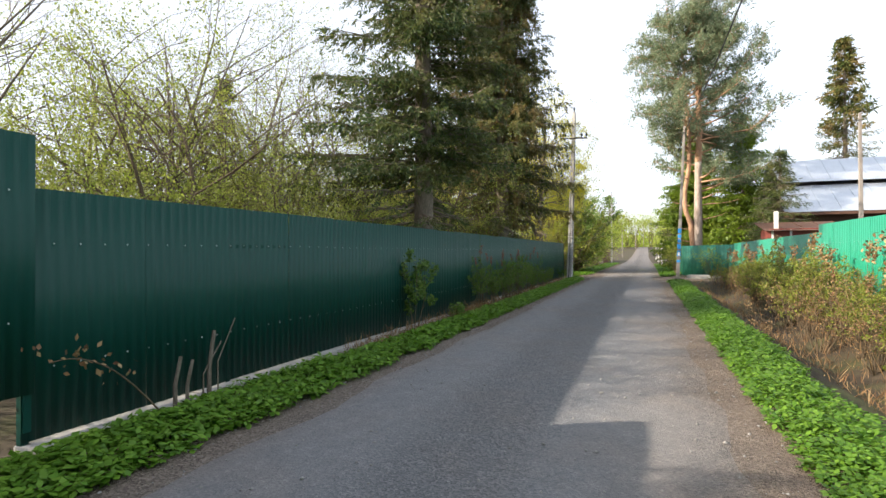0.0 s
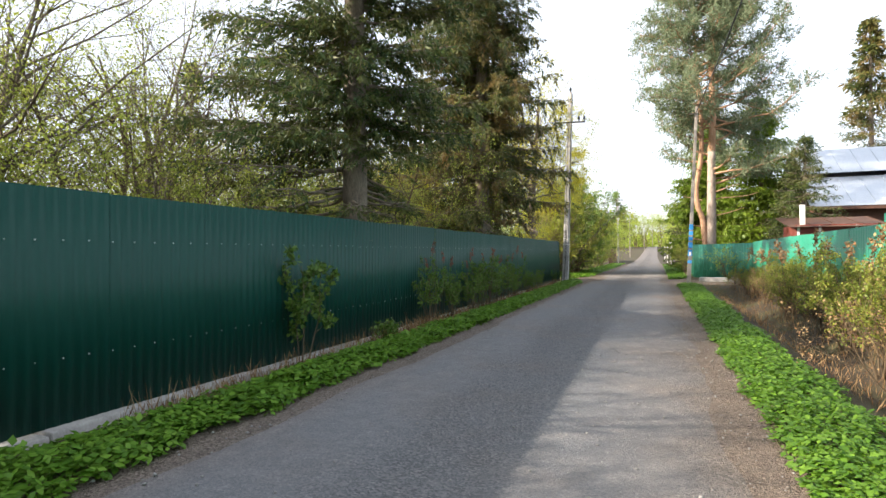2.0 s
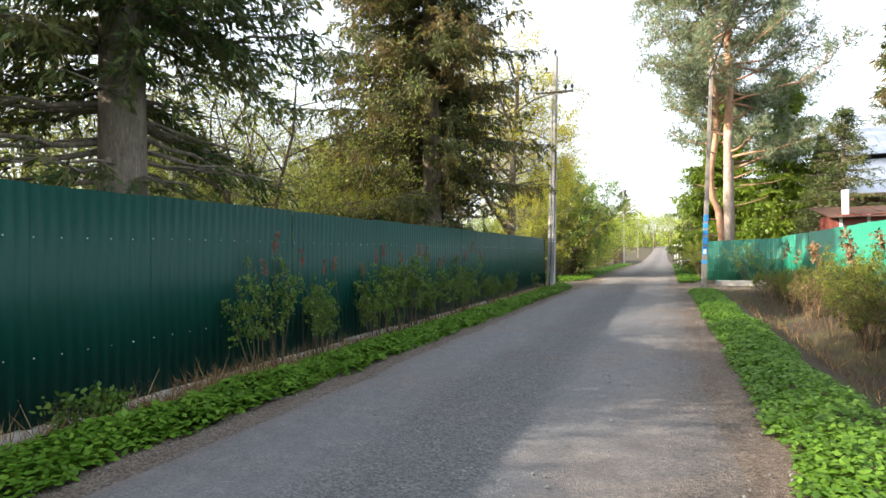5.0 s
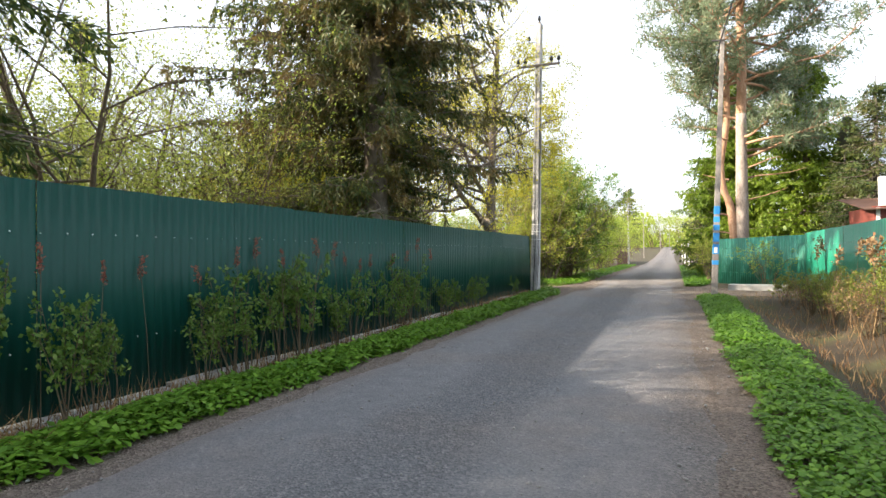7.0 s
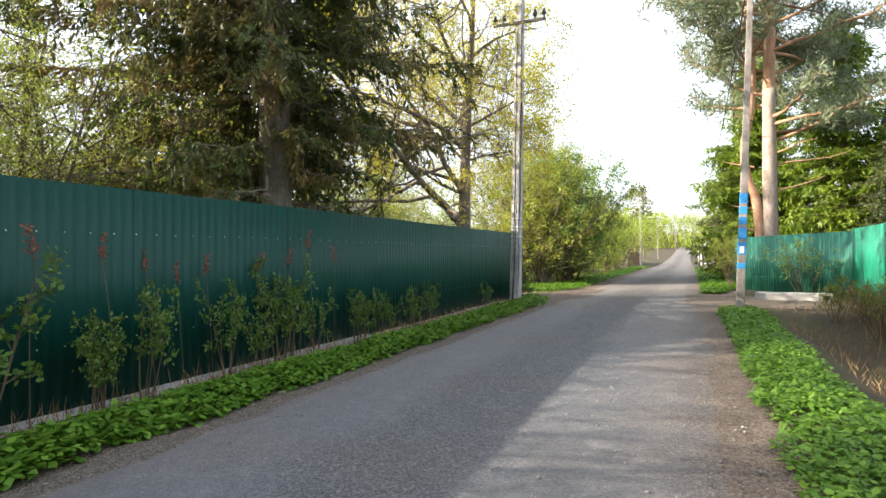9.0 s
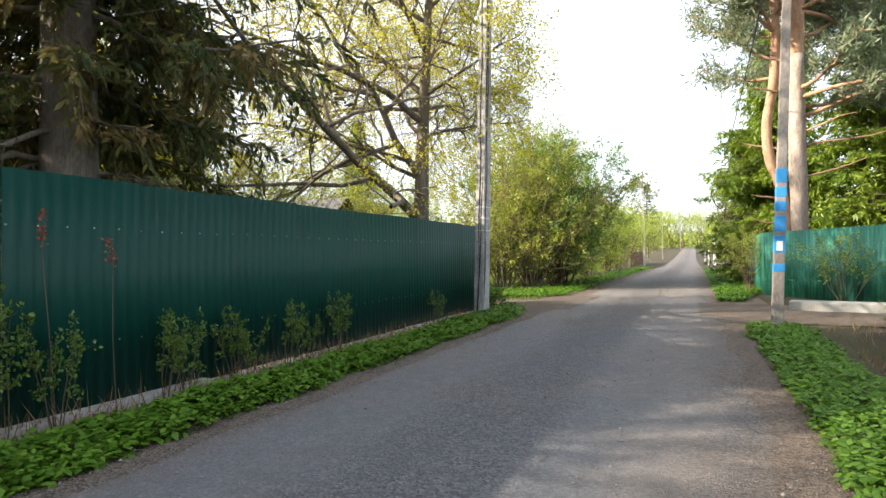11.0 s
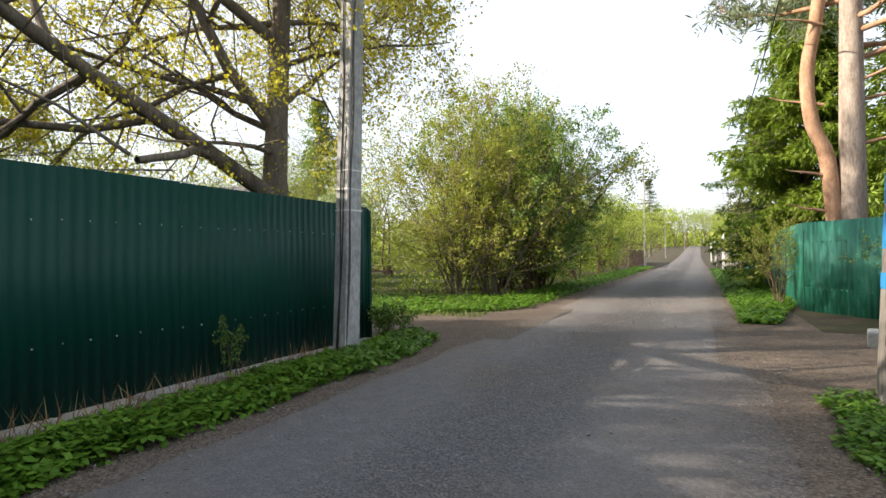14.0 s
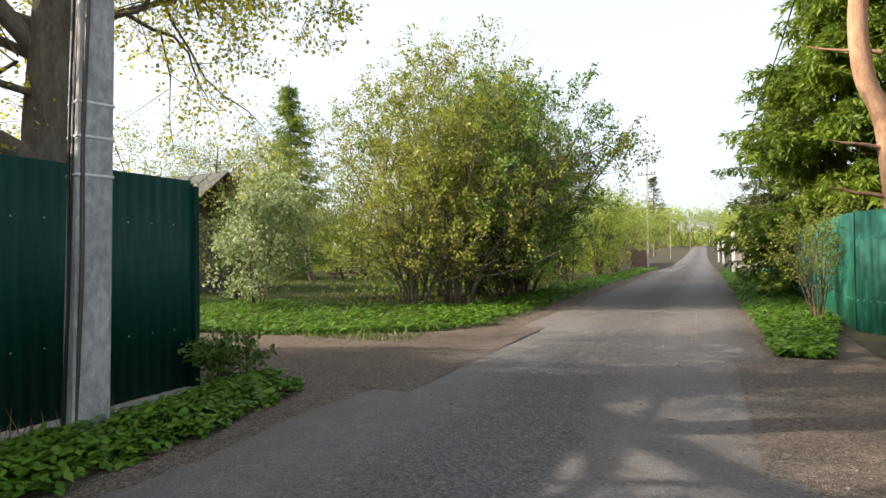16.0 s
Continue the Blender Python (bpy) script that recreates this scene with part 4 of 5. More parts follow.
def cover(name, seed, n, place, size, tall, mat, label):
    """Low leafy plants: leaflets in threes and fives, held over the soil."""
    rng = np.random.default_rng(seed)
    c, al, ac = [], [], []
    for _ in range(n):
        x, y, h = place(rng)
        z = ground_z(x, y)
        hh = h * tall * rng.uniform(0.35, 1.1)
        k = rng.integers(3, 6)
        a0 = rng.uniform(0, 6.28)
        s = size * rng.uniform(0.6, 1.25)
        tilt = rng.normal(0, 0.3, 2)
        for j in range(k):
            a = a0 + 6.28 * j / k + rng.normal(0, 0.2)
            d = np.array([math.cos(a), math.sin(a), tilt[0] * math.cos(a) + tilt[1] * math.sin(a) - rng.uniform(-0.1, 0.45)])
            c.append((x + d[0] * 0.01, y + d[1] * 0.01, z + hh))
            al.append(d * s)
            ac.append(np.array([-math.sin(a), math.cos(a), rng.normal(0, 0.25)]) * s * 0.36)
    v, f = leaves(c, al, ac)
    return stuff(name, np_mesh(name, v, f, mat), label, "plants")


def left_verge(rng):
    y = rng.uniform(-6, 30.6)
    lo = -2.92 if y < 4 or y > 27 else -2.72
    u = rng.beta(1.6, 1.2)
    edge = -1.85 + 0.12 * noise.noise((1.0, y * 1.3, 0)) - max(0, y - 29.5) * 0.35
    x = lo + (edge - lo) * u
    return x, y, 0.5 + 0.6 * math.sin(math.pi * min(1, max(0.05, u * 0.95))) + 0.25 * noise.noise((x * 2, y * 1.2, 0))


def right_verge(rng):
    y = rng.uniform(-4, 28.6)
    edge = 2.46 + 0.12 * noise.noise((5.0, y * 1.3, 0))
    u = rng.beta(1.2, 1.5)
    x = edge + (0.95 + 0.25 * noise.noise((8, y * 0.5, 0))) * u
    return x, y, 0.5 + 0.6 * math.sin(math.pi * min(1, max(0.05, u))) + 0.25 * noise.noise((x * 2, y * 1.2, 3))


cover("verge_plants", 101, 19000, left_verge, 0.068, 0.165, M_COVER, "thick low green leafy plants along the fence foot")
cover("verge_plants", 102, 18000, right_verge, 0.054, 0.14, M_COVER, "sunlit low green leafy plants beside the road")


def far_right_verge(rng):
    y = 34.2 + 36 * rng.uniform(0, 1) ** 1.4
    return 2.25 + min(1.6, 0.5 + (y - 34) * 0.2) * rng.uniform(0, 1), y, 0.8


def far_left_verge(rng):
    if rng.uniform() < 0.6:
        x = rng.uniform(-18, -2.4)
        flare = max(0.0, (x + 6.5) / 4.8)
        return x, 33.2 + 2.7 * flare ** 2 + rng.uniform(0, 1) ** 1.5 * 5, 0.8
    y = rng.uniform(35.5, 75)
    return -2.1 - rng.uniform(0, 1.6), y, 0.9


cover("verge_plants", 103, 4500, far_right_verge, 0.09, 0.14, M_COVER, "low green plants along the far fence")
cover("verge_plants", 104, 9000, far_left_verge, 0.1, 0.16, M_COVER, "low green plants and grass at the lane corner")


def blades(name, seed, n, place, length, mat, label, wide=0.006, lean=0.35):
    rng = np.random.default_rng(seed)
    pts = np.array([place(rng) for _ in range(n)])
    c = np.array([(x, y, ground_z(x, y) - 0.01) for x, y, _ in pts])
    a = unit(rng.normal(0, lean, (n, 3)) * np.array([1, 1, 0]) + np.array([0, 0, 1.0])) * (length * pts[:, 2] * rng.uniform(0.4, 1.2, n))[:, None]
    b = unit(np.cross(a, rng.normal(0, 1, (n, 3)))) * wide
    v, f = leaves(c, a, b)
    return stuff(name, np_mesh(name, v, f, mat), label, "grass")


def lawn(rng):
    x = rng.uniform(-26, -2.6)
    y = 33.3 + rng.uniform(0, 1) ** 1.3 * 24
    return x, y, 1.0


blades("lawn_grass", 111, 42000, lawn, 0.16, M_GRASS, "short green lawn grass beyond the lane", 0.012)
blades("dry_grass", 112, 4000, lambda r: (r.uniform(3.6, 5.4), r.uniform(-3, 29), r.uniform(0.3, 1.0)), 0.3, M_DRY, "dry brown grass and stalks in the ditch", 0.005, 0.5)
blades("dry_grass", 113, 5000, lambda r: (r.uniform(-3.0, -2.7), r.uniform(5, 29), r.uniform(0.3, 1.0)), 0.35, M_DRY, "dry brown stalks at the fence foot", 0.004, 0.4)
blades("dry_grass", 114, 450, lambda r: (r.uniform(4.5, 5.4), r.uniform(4, 29), r.uniform(0.6, 1.3)), 1.0, M_DRY, "tall dry reed stalks in the ditch", 0.006, 0.2)


def shoot_bush(name, x, y, label, seed, height, stems, mat, per=4, leaf=0.05, lean=0.3, group="", bark=None, kid=1.0, bare=0.3):
    o = broadleaf(name, pose(x, y, ground_z(x, y)), label, seed, height, 0.008 + height * 0.003, stems, (6, 2), per + 3, leaf * 0.9, mat, bark or M_TWIG, spread=0.5, lean=lean, wander=0.08, lift=0.03, fuzz=0.035, kid=kid, bare=bare, category="shrub", group=group)
    return o


SHOOTS = [shoot_bush("shrub", -2.78, 15.0, "upright green willow shoots against the fence", 121, 1.45, 5, M_SHOOT, 1, 0.062, 0.12, "shoots along the dark fence", kid=0.34, bare=0.42), shoot_bush("shrub", -2.75, 16.1, "upright green willow shoots against the fence", 122, 1.6, 5, M_SHOOT, 1, 0.062, 0.18, "shoots along the dark fence", kid=0.36, bare=0.38)]
rs = random.Random(5)
for k in range(26):
    y = 11.8 + k * 0.5 + rs.uniform(-0.3, 0.3)
    if y > 24.5:
        y = 26 + rs.uniform(0, 2)
    s = rs.uniform(0.6, 1.05) * (1 if y < 20 else 0.65)
    o = copy_thing(SHOOTS[k % 2], pose(-2.8 + rs.uniform(-0.08, 0.1), y, 0, 0, 0, rs.uniform(0, 360)))
    o.scale = (s * 0.8, s * 0.8, s)
shoot_bush("shrub", -2.95, 7.75, "leafy green young shrub growing from the plinth", 123, 1.6, 3, M_SHOOT, 9, 0.08, 0.1, kid=0.5)
shoot_bush("shrub", -2.85, 9.9, "small yellow-green shrub at the fence foot", 124, 0.5, 4, M_SHOOT, 1, 0.06, 0.35, kid=0.5)
DITCH = [shoot_bush("shrub", 4.55, 11.0, "yellow-green spirea shrub over dry stalks in the ditch", 125, 1.7, 13, M_DITCH, 7, 0.05, 0.35, "shrubs in the ditch", kid=0.6), shoot_bush("shrub", 4.7, 13.0, "yellow-green willow shrub in the ditch", 126, 1.9, 13, M_DITCH, 7, 0.05, 0.3, "shrubs in the ditch", kid=0.6), shoot_bush("shrub", 4.4, 9.5, "leafless reddish brown shrub in the ditch", 127, 1.5, 16, M_DRY, 1, 0.04, 0.4, "shrubs in the ditch")]
for k in range(26):
    y = 4.5 + k * 0.93 + rs.uniform(-0.4, 0.4)
    x = 4.95 + rs.uniform(-0.4, 0.3)
    s = rs.uniform(0.6, 0.9) * (0.8 if y > 22 else 1)
    o = copy_thing(DITCH[2 if k % 5 == 3 else k % 2], pose(x, y, ground_z(x, y), 0, 0, rs.uniform(0, 360)))
    o.scale = (s, s, s)
shoot_bush("shrub", 3.35, 38.6, "bright yellow-green shrub at the fence corner", 128, 2.0, 14, M_BUD, 6, 0.05, 0.2)
shoot_bush("shrub", 5.0, 33.6, "thin leafy shrub before the worn fence", 129, 1.7, 8, M_BUSHLEAF, 3, 0.05, 0.4)
shoot_bush("shrub", -2.75, 30.3, "small dark green shrub at the fence end", 130, 0.6, 5, M_SHOOT, 5, 0.06, 0.4)


def woods(name, seed, n, place, size, mat, label):
    """Distant foliage: clumps of leaves with an uneven top."""
    rng = np.random.default_rng(seed)
    pts = []
    while len(pts) < n:
        x, y, h = place(rng)
        top = h * (0.75 + 0.5 * noise.noise((x * 0.09, y * 0.09, seed))+ 0.25 * noise.noise((x * 0.4, y * 0.4, seed)))
        z = rng.uniform(0, 1) * top
        if noise.noise((x * 0.35, y * 0.35, z * 0.35)) > -0.22:
            pts.append((x, y, ground_z(x, y) + z))
    v, f = leaf_cloud(rng, np.array(pts), 1, size, 0.2)
    return stuff(name, np_mesh(name, v, f, mat), label, "woods")


def ring(rng):
    a = rng.uniform(0, 2 * math.pi)
    r = rng.uniform(150, 190)
    x, y = r * math.sin(a), 40 + r * math.cos(a)
    if abs(x) < 6 and y > 0:
        x += 14
    return x, y, 13


woods("far_woods", 201, 22000, ring, 2.2, M_BUSHLEAF, "distant spring woods along the horizon")
woods("garden_thicket", 202, 16000, lambda r: (r.uniform(-40, -24), r.uniform(-6, 75), 7.0), 0.35, M_BUD, "dense budding thicket behind the gardens")
woods("garden_thicket", 203, 12000, lambda r: (r.uniform(-34, -9), r.uniform(60, 84), 5.5), 0.32, M_BUD, "dense budding thicket behind the lawn")
woods("garden_thicket", 204, 12000, lambda r: (r.uniform(12, 40), r.uniform(50, 80), 7.5), 0.35, M_BUSHLEAF, "green thicket behind the house")
woods("roadside_thicket", 205, 9000, lambda r: (-5.0 - r.uniform(0, 4), r.uniform(38, 75), 2.6), 0.16, M_BUSHLEAF, "low leafy undergrowth beneath the roadside bushes")

blades("brush_pile", 115, 2200, lambda r: (r.uniform(-2.95, -2.45), r.normal(11.6, 0.8), r.uniform(0.4, 1.0)), 0.45, M_DRY, "reddish dry brush lying by the plinth", 0.004, 1.6)

woods("far_woods", 207, 9000, lambda r: (r.uniform(-45, 45), r.uniform(285, 330), 9.0), 1.4, M_BUSHLEAF, "distant spring trees where the road ends")


plume = thing("dry_plume", pose(5.0, 9.0, ground_z(5.0, 9.0)), "dry reddish seed plume on a thin stalk", "plant", "seed plumes in the ditch")
rp = np.random.default_rng(301)
v, f = tubes([((0, 0, -0.1), (0.02, 0.01, 0.7), 0.006, 0.005), ((0.02, 0.01, 0.7), (0.0, 0.03, 1.75), 0.005, 0.003)], 5)
part("stalk", np_mesh("stalk", v, f, M_TWIG, True), None, plume)
v, f = leaf_cloud(rp, [(0.0 + 0.01 * k, 0.03, 1.5 + 0.035 * k) for k in range(9)], 9, 0.06, 0.035, 0.8)
part("seed_head", np_mesh("seed_head", v, f, M_DRY), None, plume, "withered reddish brown seed head")
for k in range(38):
    y = rs.uniform(4, 27)
    x = rs.uniform(4.6, 5.25)
    s = rs.uniform(0.75, 1.15)
    copy_thing(plume, pose(x, y, ground_z(x, y), rs.uniform(-8, 8), rs.uniform(-8, 8), rs.uniform(0, 360))).scale = (s, s, s)
red_plume = thing("red_plume", pose(-2.93, 12.4, 0), "dark red seed plume on a thin stalk by the fence", "plant", "red plumes along the dark fence")
v, f = tubes([((0, 0, -0.1), (0.02, 0.01, 0.8), 0.005, 0.004), ((0.02, 0.01, 0.8), (0.0, 0.03, 1.72), 0.004, 0.003)], 5)
part("stalk", np_mesh("stalk", v, f, M_TWIG, True), None, red_plume)
v, f = leaf_cloud(rp, [(0.0 + 0.005 * k, 0.03, 1.5 + 0.03 * k) for k in range(9)], 7, 0.034, 0.018, 0.9)
part("seed_head", np_mesh("seed_head", v, f, M_REDPLUME), None, red_plume, "withered dark red seed head")
for k in range(17):
    y = 12.6 + 0.5 * k + rs.uniform(-0.2, 0.2)
    s = rs.uniform(0.75, 1.02)
    copy_thing(red_plume, pose(-2.93 + rs.uniform(-0.04, 0.1), y, 0, rs.uniform(-6, 6), rs.uniform(-3, 5), rs.uniform(0, 360))).scale = (s, s, s)
# ---- cut stems by the tall fence ----
rng_ = np.random.default_rng(9)
root = thing("cut_shrub", pose(-2.85, 1.75, 0), "cut-back grey shrub stems with a bare arching twig", "shrub")
for dx, dy, h, r in ((0, 0, 0.55, 0.022), (0.03, 0.12, 0.5, 0.02), (0.02, 0.42, 0.75, 0.024), (0.06, 0.5, 0.85, 0.008), (0.0, 0.36, 0.62, 0.01)):
    segs = [((dx, dy, -0.05), (dx + 0.02, dy - 0.02, h * 0.5), r, r * 0.9), ((dx + 0.02, dy - 0.02, h * 0.5), (dx + 0.05, dy + (0.2 if r < 0.02 else 0.02), h), r * 0.9, r * 0.8)]
    v, f = tubes(segs, 8)
    part("stem", np_mesh("stem", v, f, M_BARK, True), None, root)
segs = []
p = np.array([0.05, -0.15, 0.0])
for k in range(10):
    u = k / 9
    q = np.array([0.05 + 0.1 * u, -0.15 - 1.15 * u, 0.75 * math.sin(u * 1.7)])
    if k:
        segs.append((p, q, 0.01 - 0.0006 * k, 0.0095 - 0.0006 * k))
    p = q
v, f = tubes(segs, 6)
part("twig", np_mesh("twig", v, f, M_TWIG, True), None, root)
v, f = leaf_cloud(rng_, [s[1] + np.array([0, 0, 0.02]) for s in segs[3:]], 7, 0.06, 0.07)
part("dry_leaves", np_mesh("dry_leaves", v, f, M_DRY), None, root, "withered brown leaves")

# ---- slab and pipe at the drive ----
slab = thing("concrete_slab", pose(4.5, 31.9, 0.03, 0, 0, -12), "pale concrete slab lying by the drive", "slab")
bm = bmesh.new()
part("block", box(bm, -0.9, 0.9, -0.25, 0.25, -0.05, 0.2, 0.03), M_CONC, slab)

# ---- house and shed on the right ----
M_ROOF = surface("galvanised_roof", [(0.3, (0.42, 0.46, 0.52)), (0.6, (0.58, 0.62, 0.68)), (0.8, (0.75, 0.78, 0.82))], 0.8, 14, 0.38, 0.08, 0.004, metal=0.55)
M_RED = surface("dark_red_boards", [(0.3, (0.13, 0.03, 0.022)), (0.6, (0.2, 0.05, 0.036)), (0.8, (0.28, 0.09, 0.065))], 3, 40, 0.75, 0.3, 0.006, stretch=(1, 1, 0.3))
M_BROWN = surface("brown_boards", [(0.3, (0.06, 0.03, 0.02)), (0.6, (0.12, 0.06, 0.04)), (0.8, (0.18, 0.1, 0.07))], 3, 40, 0.75, 0.3, 0.006)
M_WHITE = surface("white_paint", [(0.3, (0.6, 0.59, 0.56)), (0.7, (0.82, 0.81, 0.79))], 4, 50, 0.7, 0.15, 0.003)
M_GREYWALL = surface("grey_boards", [(0.3, (0.06, 0.06, 0.062)), (0.6, (0.11, 0.11, 0.112)), (0.8, (0.16, 0.16, 0.16))], 3, 40, 0.85, 0.3, 0.006)
M_GLASS = surface("window_glass", [(0.3, (0.02, 0.025, 0.03)), (0.7, (0.04, 0.045, 0.05))], 1, 5, 0.08, 0, rough_var=0.03)


def roof_sheet(root, x0, x1, ya, za, yb, zb, n, mat):
    """Roof of seamed sheets from eave (ya, za) to ridge (yb, zb)."""
    wd = (x1 - x0) / n
    L = math.hypot(yb - ya, zb - za)
    bm = bmesh.new()
    box(bm, 0, wd - 0.012, 0, L, 0, 0.025)
    box(bm, wd - 0.03, wd - 0.006, 0, L, 0.025, 0.05)
    me = bpy.data.meshes.new("roof_sheet")
    bm.to_mesh(me)
    bm.free()
    me.materials.append(mat)
    for k in range(n):
        o = new("roof_sheet", me)
        o.parent = root
        o.matrix_local = pose(x0 + k * wd, ya, za, math.degrees(math.atan2(zb - za, yb - ya)), 0, 0)


house = thing("house", pose(9.3, 36, 0), "low house with a shining metal roof and dark boarded walls", "house")
bm = bmesh.new()
part("wall", box(bm, 0.4, 16, 0.8, 9.5, -0.2, 3.95, 0.02), M_BROWN, house)
roof_sheet(house, 0, 17, 0, 3.9, 2.9, 5.75, 17, M_ROOF)
roof_sheet(house, 0.25, 17, 2.8, 6.0, 5.2, 7.7, 17, M_ROOF)
roof_sheet(house, 0, 17, 10.4, 3.9, 5.25, 7.7, 17, M_ROOF)
bm = bmesh.new()
part("upper_wall", box(bm, 0.5, 16, 3.1, 7.3, 3.9, 5.6, 0.02), M_BROWN, house)
bm = bmesh.new()
part("fascia", box(bm, 0, 17, -0.03, 0.02, 3.72, 3.88), M_BROWN, house)
for x in (2.0, 5.5, 9.0, 12.5):
    bm = bmesh.new()
    wdw = part("window", box(bm, x, x + 1.3, 0.74, 0.795, 1.6, 3.0, 0.01), M_WHITE, house, "white framed window")
    for s in (0.08, 0.69):
        bm = bmesh.new()
        part("pane", box(bm, x + s, x + s + 0.53, 0.72, 0.738, 1.7, 2.9), M_GLASS, wdw)

shed = thing("shed", pose(7.35, 30.9, 0), "small dark red shed with a low roof behind the fence", "shed")
bm = bmesh.new()
part("wall", box(bm, 0.3, 3.6, 0.3, 3.0, -0.1, 2.75, 0.01), M_RED, shed)
roof_sheet(shed, 0, 3.9, 0, 2.62, 3.3, 3.2, 4, M_BROWN)
for x in (0.35, 1.2, 2.6):
    bm = bmesh.new()
    part("trim_board", box(bm, x, x + 0.1, 0.27, 0.297, 0, 2.7), M_WHITE, shed, "white trim board")
bm = bmesh.new()
part("chimney", box(bm, 0.55, 0.75, 0.6, 0.8, 2.7, 3.7, 0.02), M_WHITE, shed, "white chimney pipe")

cabin = thing("cabin", pose(-20.2, 39.6, 0), "grey boarded cabin half hidden by trees", "house")
bm = bmesh.new()
part("wall", box(bm, 0, 5, 0, 4, -0.2, 2.8, 0.02), M_GREYWALL, cabin)
roof_sheet(cabin, -0.3, 5.3, -0.4, 2.6, 2.0, 4.6, 6, M_GREYWALL)
roof_sheet(cabin, -0.3, 5.3, 4.4, 2.6, 2.02, 4.6, 6, M_GREYWALL)

# ---- picnic table on the lawn ----
table = thing("picnic_table", pose(-15.9, 50.8, ground_z(-15.9, 50.8), 0, 0, 12), "dark wooden picnic table with benches on the lawn", "table")
for y in (-0.3, -0.1, 0.1, 0.3):
    bm = bmesh.new()
    part("tabletop_board", box(bm, -0.95, 0.95, y - 0.09, y + 0.09, 0.71, 0.75, 0.005), M_BROWN, table)
for s in (-1, 1):
    bm = bmesh.new()
    part("bench", box(bm, -0.95, 0.95, s * 0.75 - 0.13, s * 0.75 + 0.13, 0.42, 0.46, 0.005), M_BROWN, table)
for x in (-0.7, 0.7):
    bm = bmesh.new()
    part("bearer", box(bm, x - 0.03, x + 0.03, -0.86, 0.86, 0.33, 0.42), M_BROWN, table)
    for s in (-1, 1):
        bm = bmesh.new()
        box(bm, -0.035, 0.035, -0.04, 0.04, 0, 0.84)
        bmesh.ops.transform(bm, matrix=pose(x + 0.07, s * 0.62, -0.03, s * 30, 0, 0), verts=bm.verts)
        part("leg", bm, M_BROWN, table)

# ---- far posts, poles and wooden fences ----
for k, (x, y, h) in enumerate([(3.0, 64, 2.5), (3.0, 84, 2.4), (2.9, 100, 2.4)]):
    o = thing("white_post", pose(x, y, ground_z(x, y)), "whitewashed concrete post beside the far road", "post", "far white posts")
    bm = bmesh.new()
    part("shaft", box(bm, -0.085, 0.085, -0.085, 0.085, -0.2, h, 0.02), M_WHITE, o)
for x, y, h in ((-3.4, 118, 7.5), (-1.6, 165, 8.0), (0.4, 195, 8.0)):
    concrete_pole("utility_pole", pose(x, y, ground_z(x, y)), "far pale concrete utility pole", h)


def plank_fence(name, a, b, h, mat, label, seed):
    rng = random.Random(seed)
    a, b = Vector(a), Vector(b)
    d = b - a
    n = int(d.length / 0.16)
    root = thing(name, pose(a.x, a.y, ground_z(a.x, a.y), 0, 0, math.degrees(math.atan2(d.y, d.x))), label, "fence")
    bm = bmesh.new()
    box(bm, 0, 0.135, -0.01, 0.01, 0.03, h, 0.003)
    me = bpy.data.meshes.new("plank")
    bm.to_mesh(me)
    bm.free()
    me.materials.append(mat)
    for k in range(n):
        o = new("plank", me)
        o.parent = root
        o.matrix_local = pose(k * 0.16, rng.uniform(-0.01, 0.01), rng.uniform(-0.04, 0.04), 0, rng.uniform(-1, 1), 0)
    for z in (0.3 * h, 0.8 * h):
        bm = bmesh.new()
        part("rail", box(bm, 0, d.length, 0.012, 0.05, z, z + 0.06), mat, root)


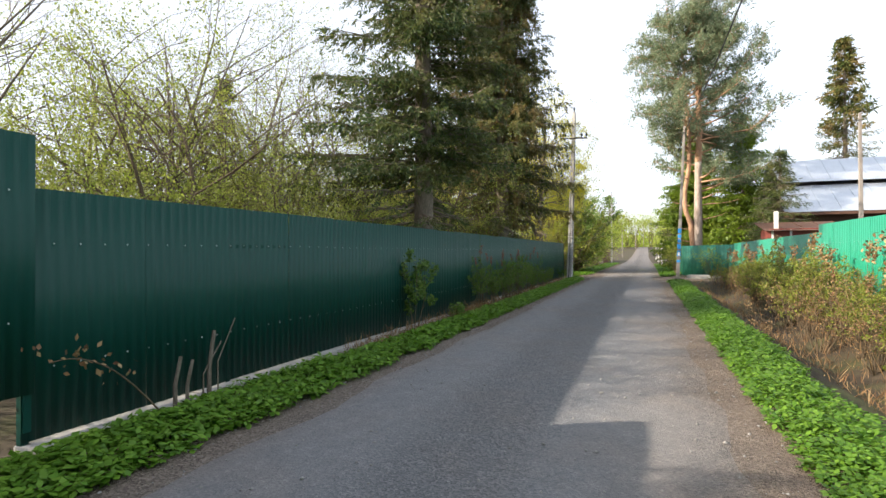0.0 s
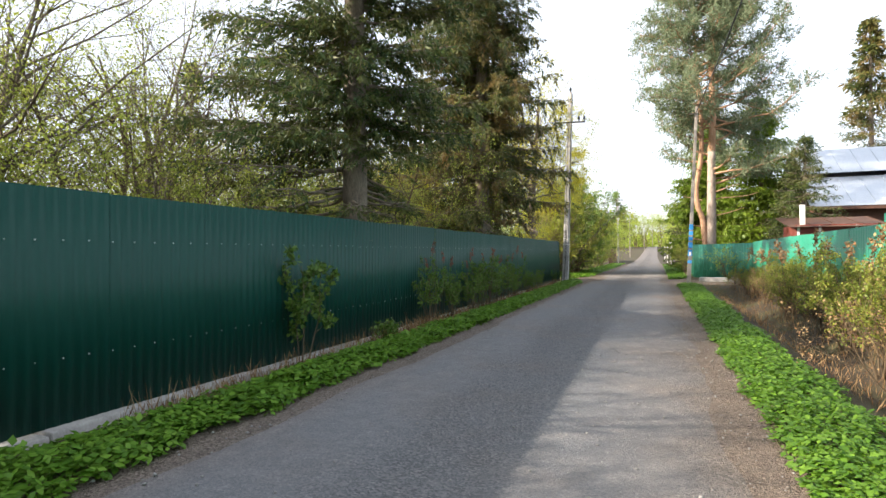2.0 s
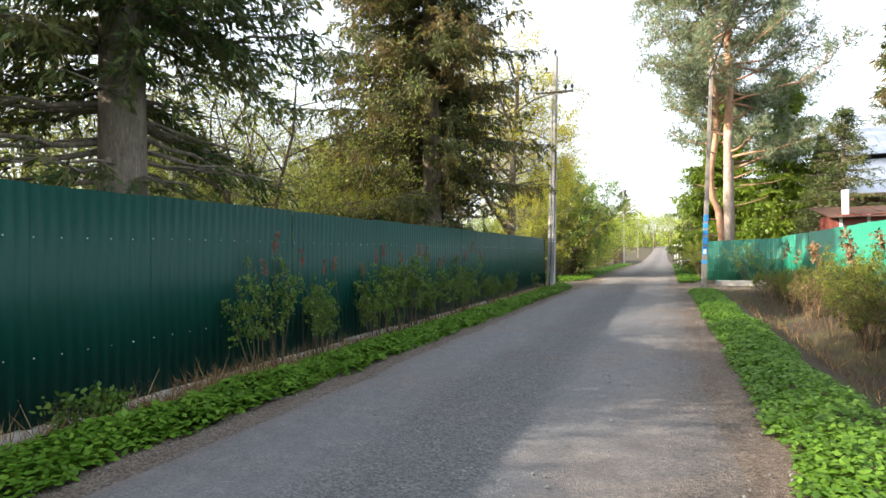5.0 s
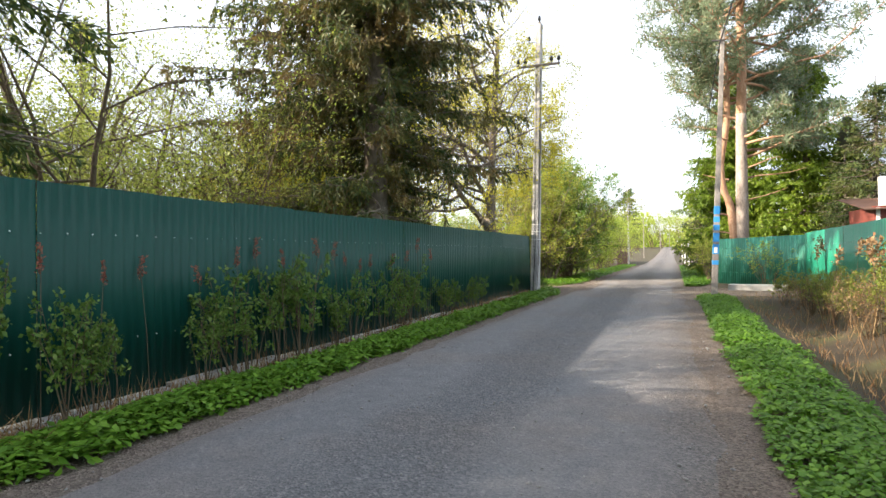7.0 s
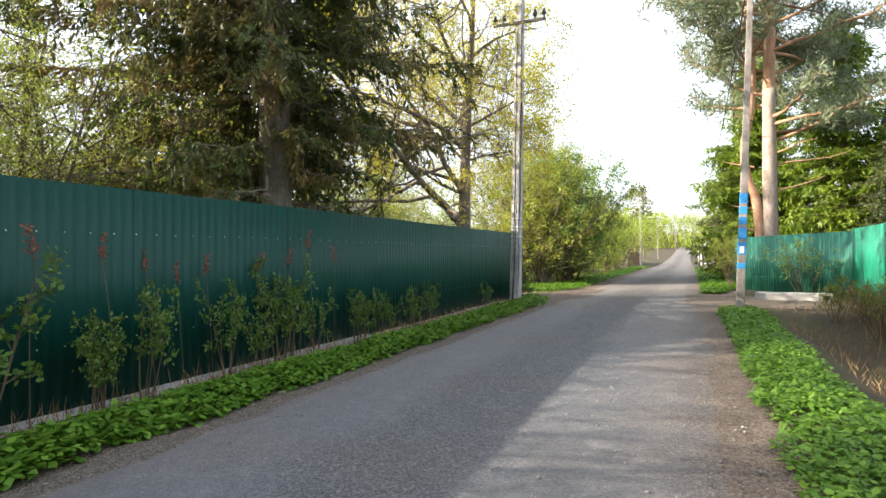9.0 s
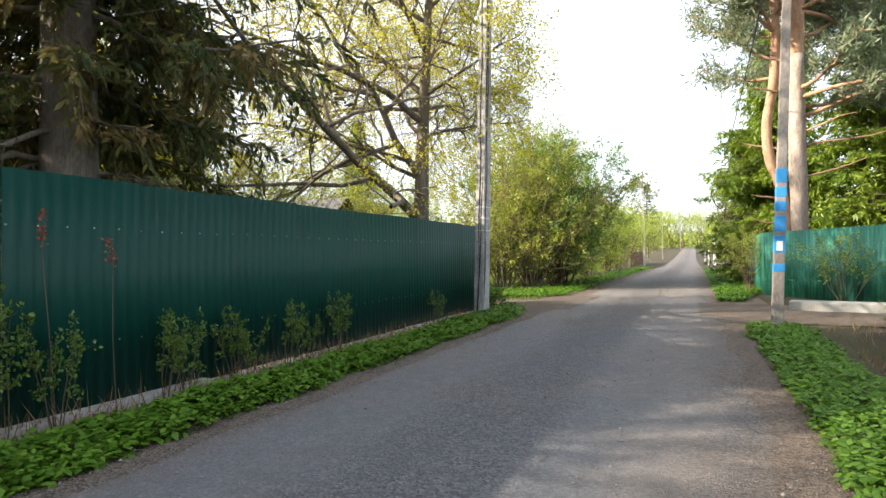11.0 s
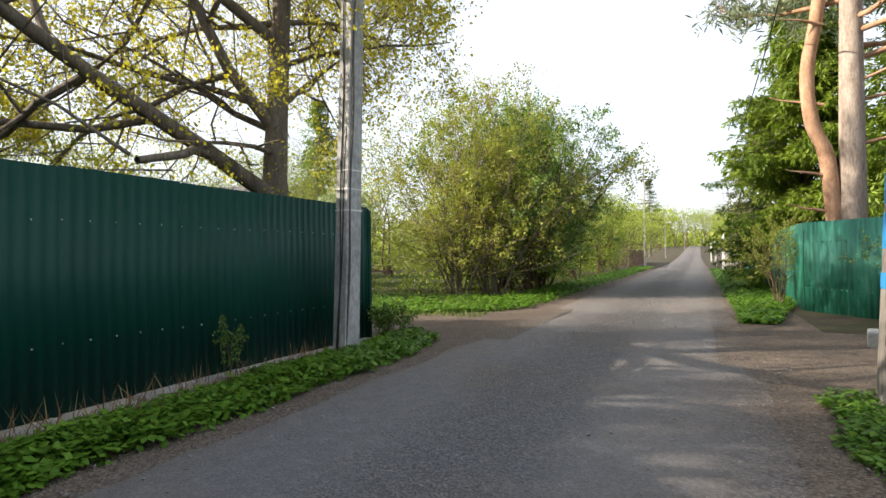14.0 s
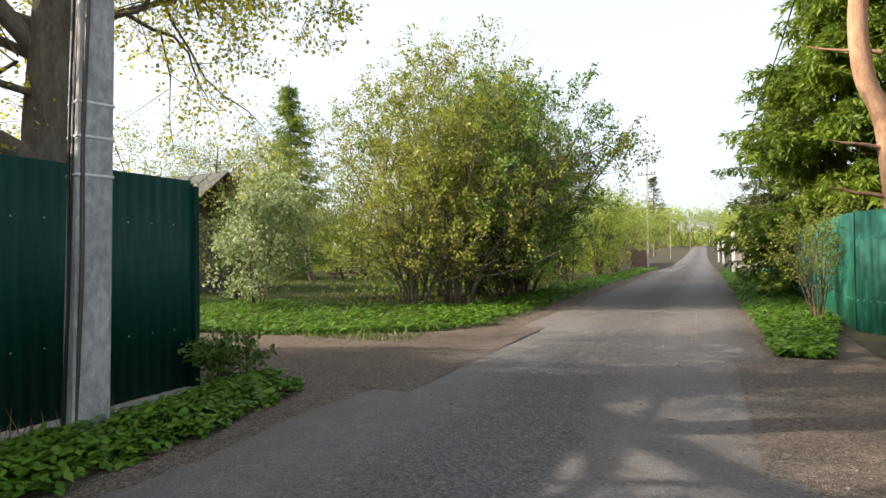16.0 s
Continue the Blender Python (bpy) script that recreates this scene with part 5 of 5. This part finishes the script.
plank_fence("plank_fence", (4.1, 62.2, 0), (3.7, 84, 0), 1.7, M_OLDWOOD, "grey weathered plank fence along the far road", 4)
plank_fence("plank_fence", (-3.9, 72, 0), (-4.6, 96, 0), 1.6, M_BROWN, "brown plank fence beyond the bushes", 5)


# ---- cables ----


def cable(name, a, b, sag, r, label):
    a, b = np.array(a, float), np.array(b, float)
    pts = [a + (b - a) * u - np.array([0, 0, sag * 4 * u * (1 - u)]) for u in np.linspace(0, 1, 33)]
    v, f = tubes([(pts[k], pts[k + 1], r, r) for k in range(32)], 6)
    return tagged(new(name, np_mesh(name, v, f, M_CABLE, True)), label, "cable")


cable("overhead_cable", (3.22, 28.25, 7.6), (3.6, -14, 7.9), 0.9, 0.02, "black overhead cable slung between the poles")
cable("overhead_cable", (3.22, 28.25, 7.6), (2.9, 62, 6.6), 1.2, 0.016, "black overhead cable running on along the road")

# ---- loose stones on the road ----
rng_ = np.random.default_rng(77)
octa = np.array([(1, 0, 0), (0, 1, 0), (-1, 0, 0), (0, -1, 0), (0, 0, 0.7), (0, 0, -0.7)])
of = np.array([(0, 1, 4), (1, 2, 4), (2, 3, 4), (3, 0, 4), (1, 0, 5), (2, 1, 5), (3, 2, 5), (0, 3, 5)])
n = 7000
px = np.where(rng_.uniform(0, 1, n) < 0.5, rng_.uniform(-1.85, 2.4, n), rng_.choice([-1.7, -0.55, 0.35, 1.1, 2.3], n) + rng_.normal(0, 0.22, n))
px = np.clip(px, -1.88, 2.44)
py = rng_.uniform(-3, 45, n)
sz = 0.006 + 0.016 * rng_.uniform(0, 1, n) ** 4
ang = rng_.uniform(0, 6.28, n)
jit = rng_.uniform(0.6, 1.2, (n, 6, 3))
ov = octa[None] * jit * sz[:, None, None]
ca, sa = np.cos(ang)[:, None], np.sin(ang)[:, None]
ov = np.stack([ov[..., 0] * ca - ov[..., 1] * sa, ov[..., 0] * sa + ov[..., 1] * ca, ov[..., 2]], axis=-1)
ov += np.stack([px, py, np.full(n, 0.028)], axis=1)[:, None]
stuff("loose_stones", np_mesh("loose_stones", ov.reshape(-1, 3), (of[None] + (np.arange(n) * 6)[:, None, None]).reshape(-1, 3), M_STONE), "loose grey stones scattered over the gravel road", "stones")
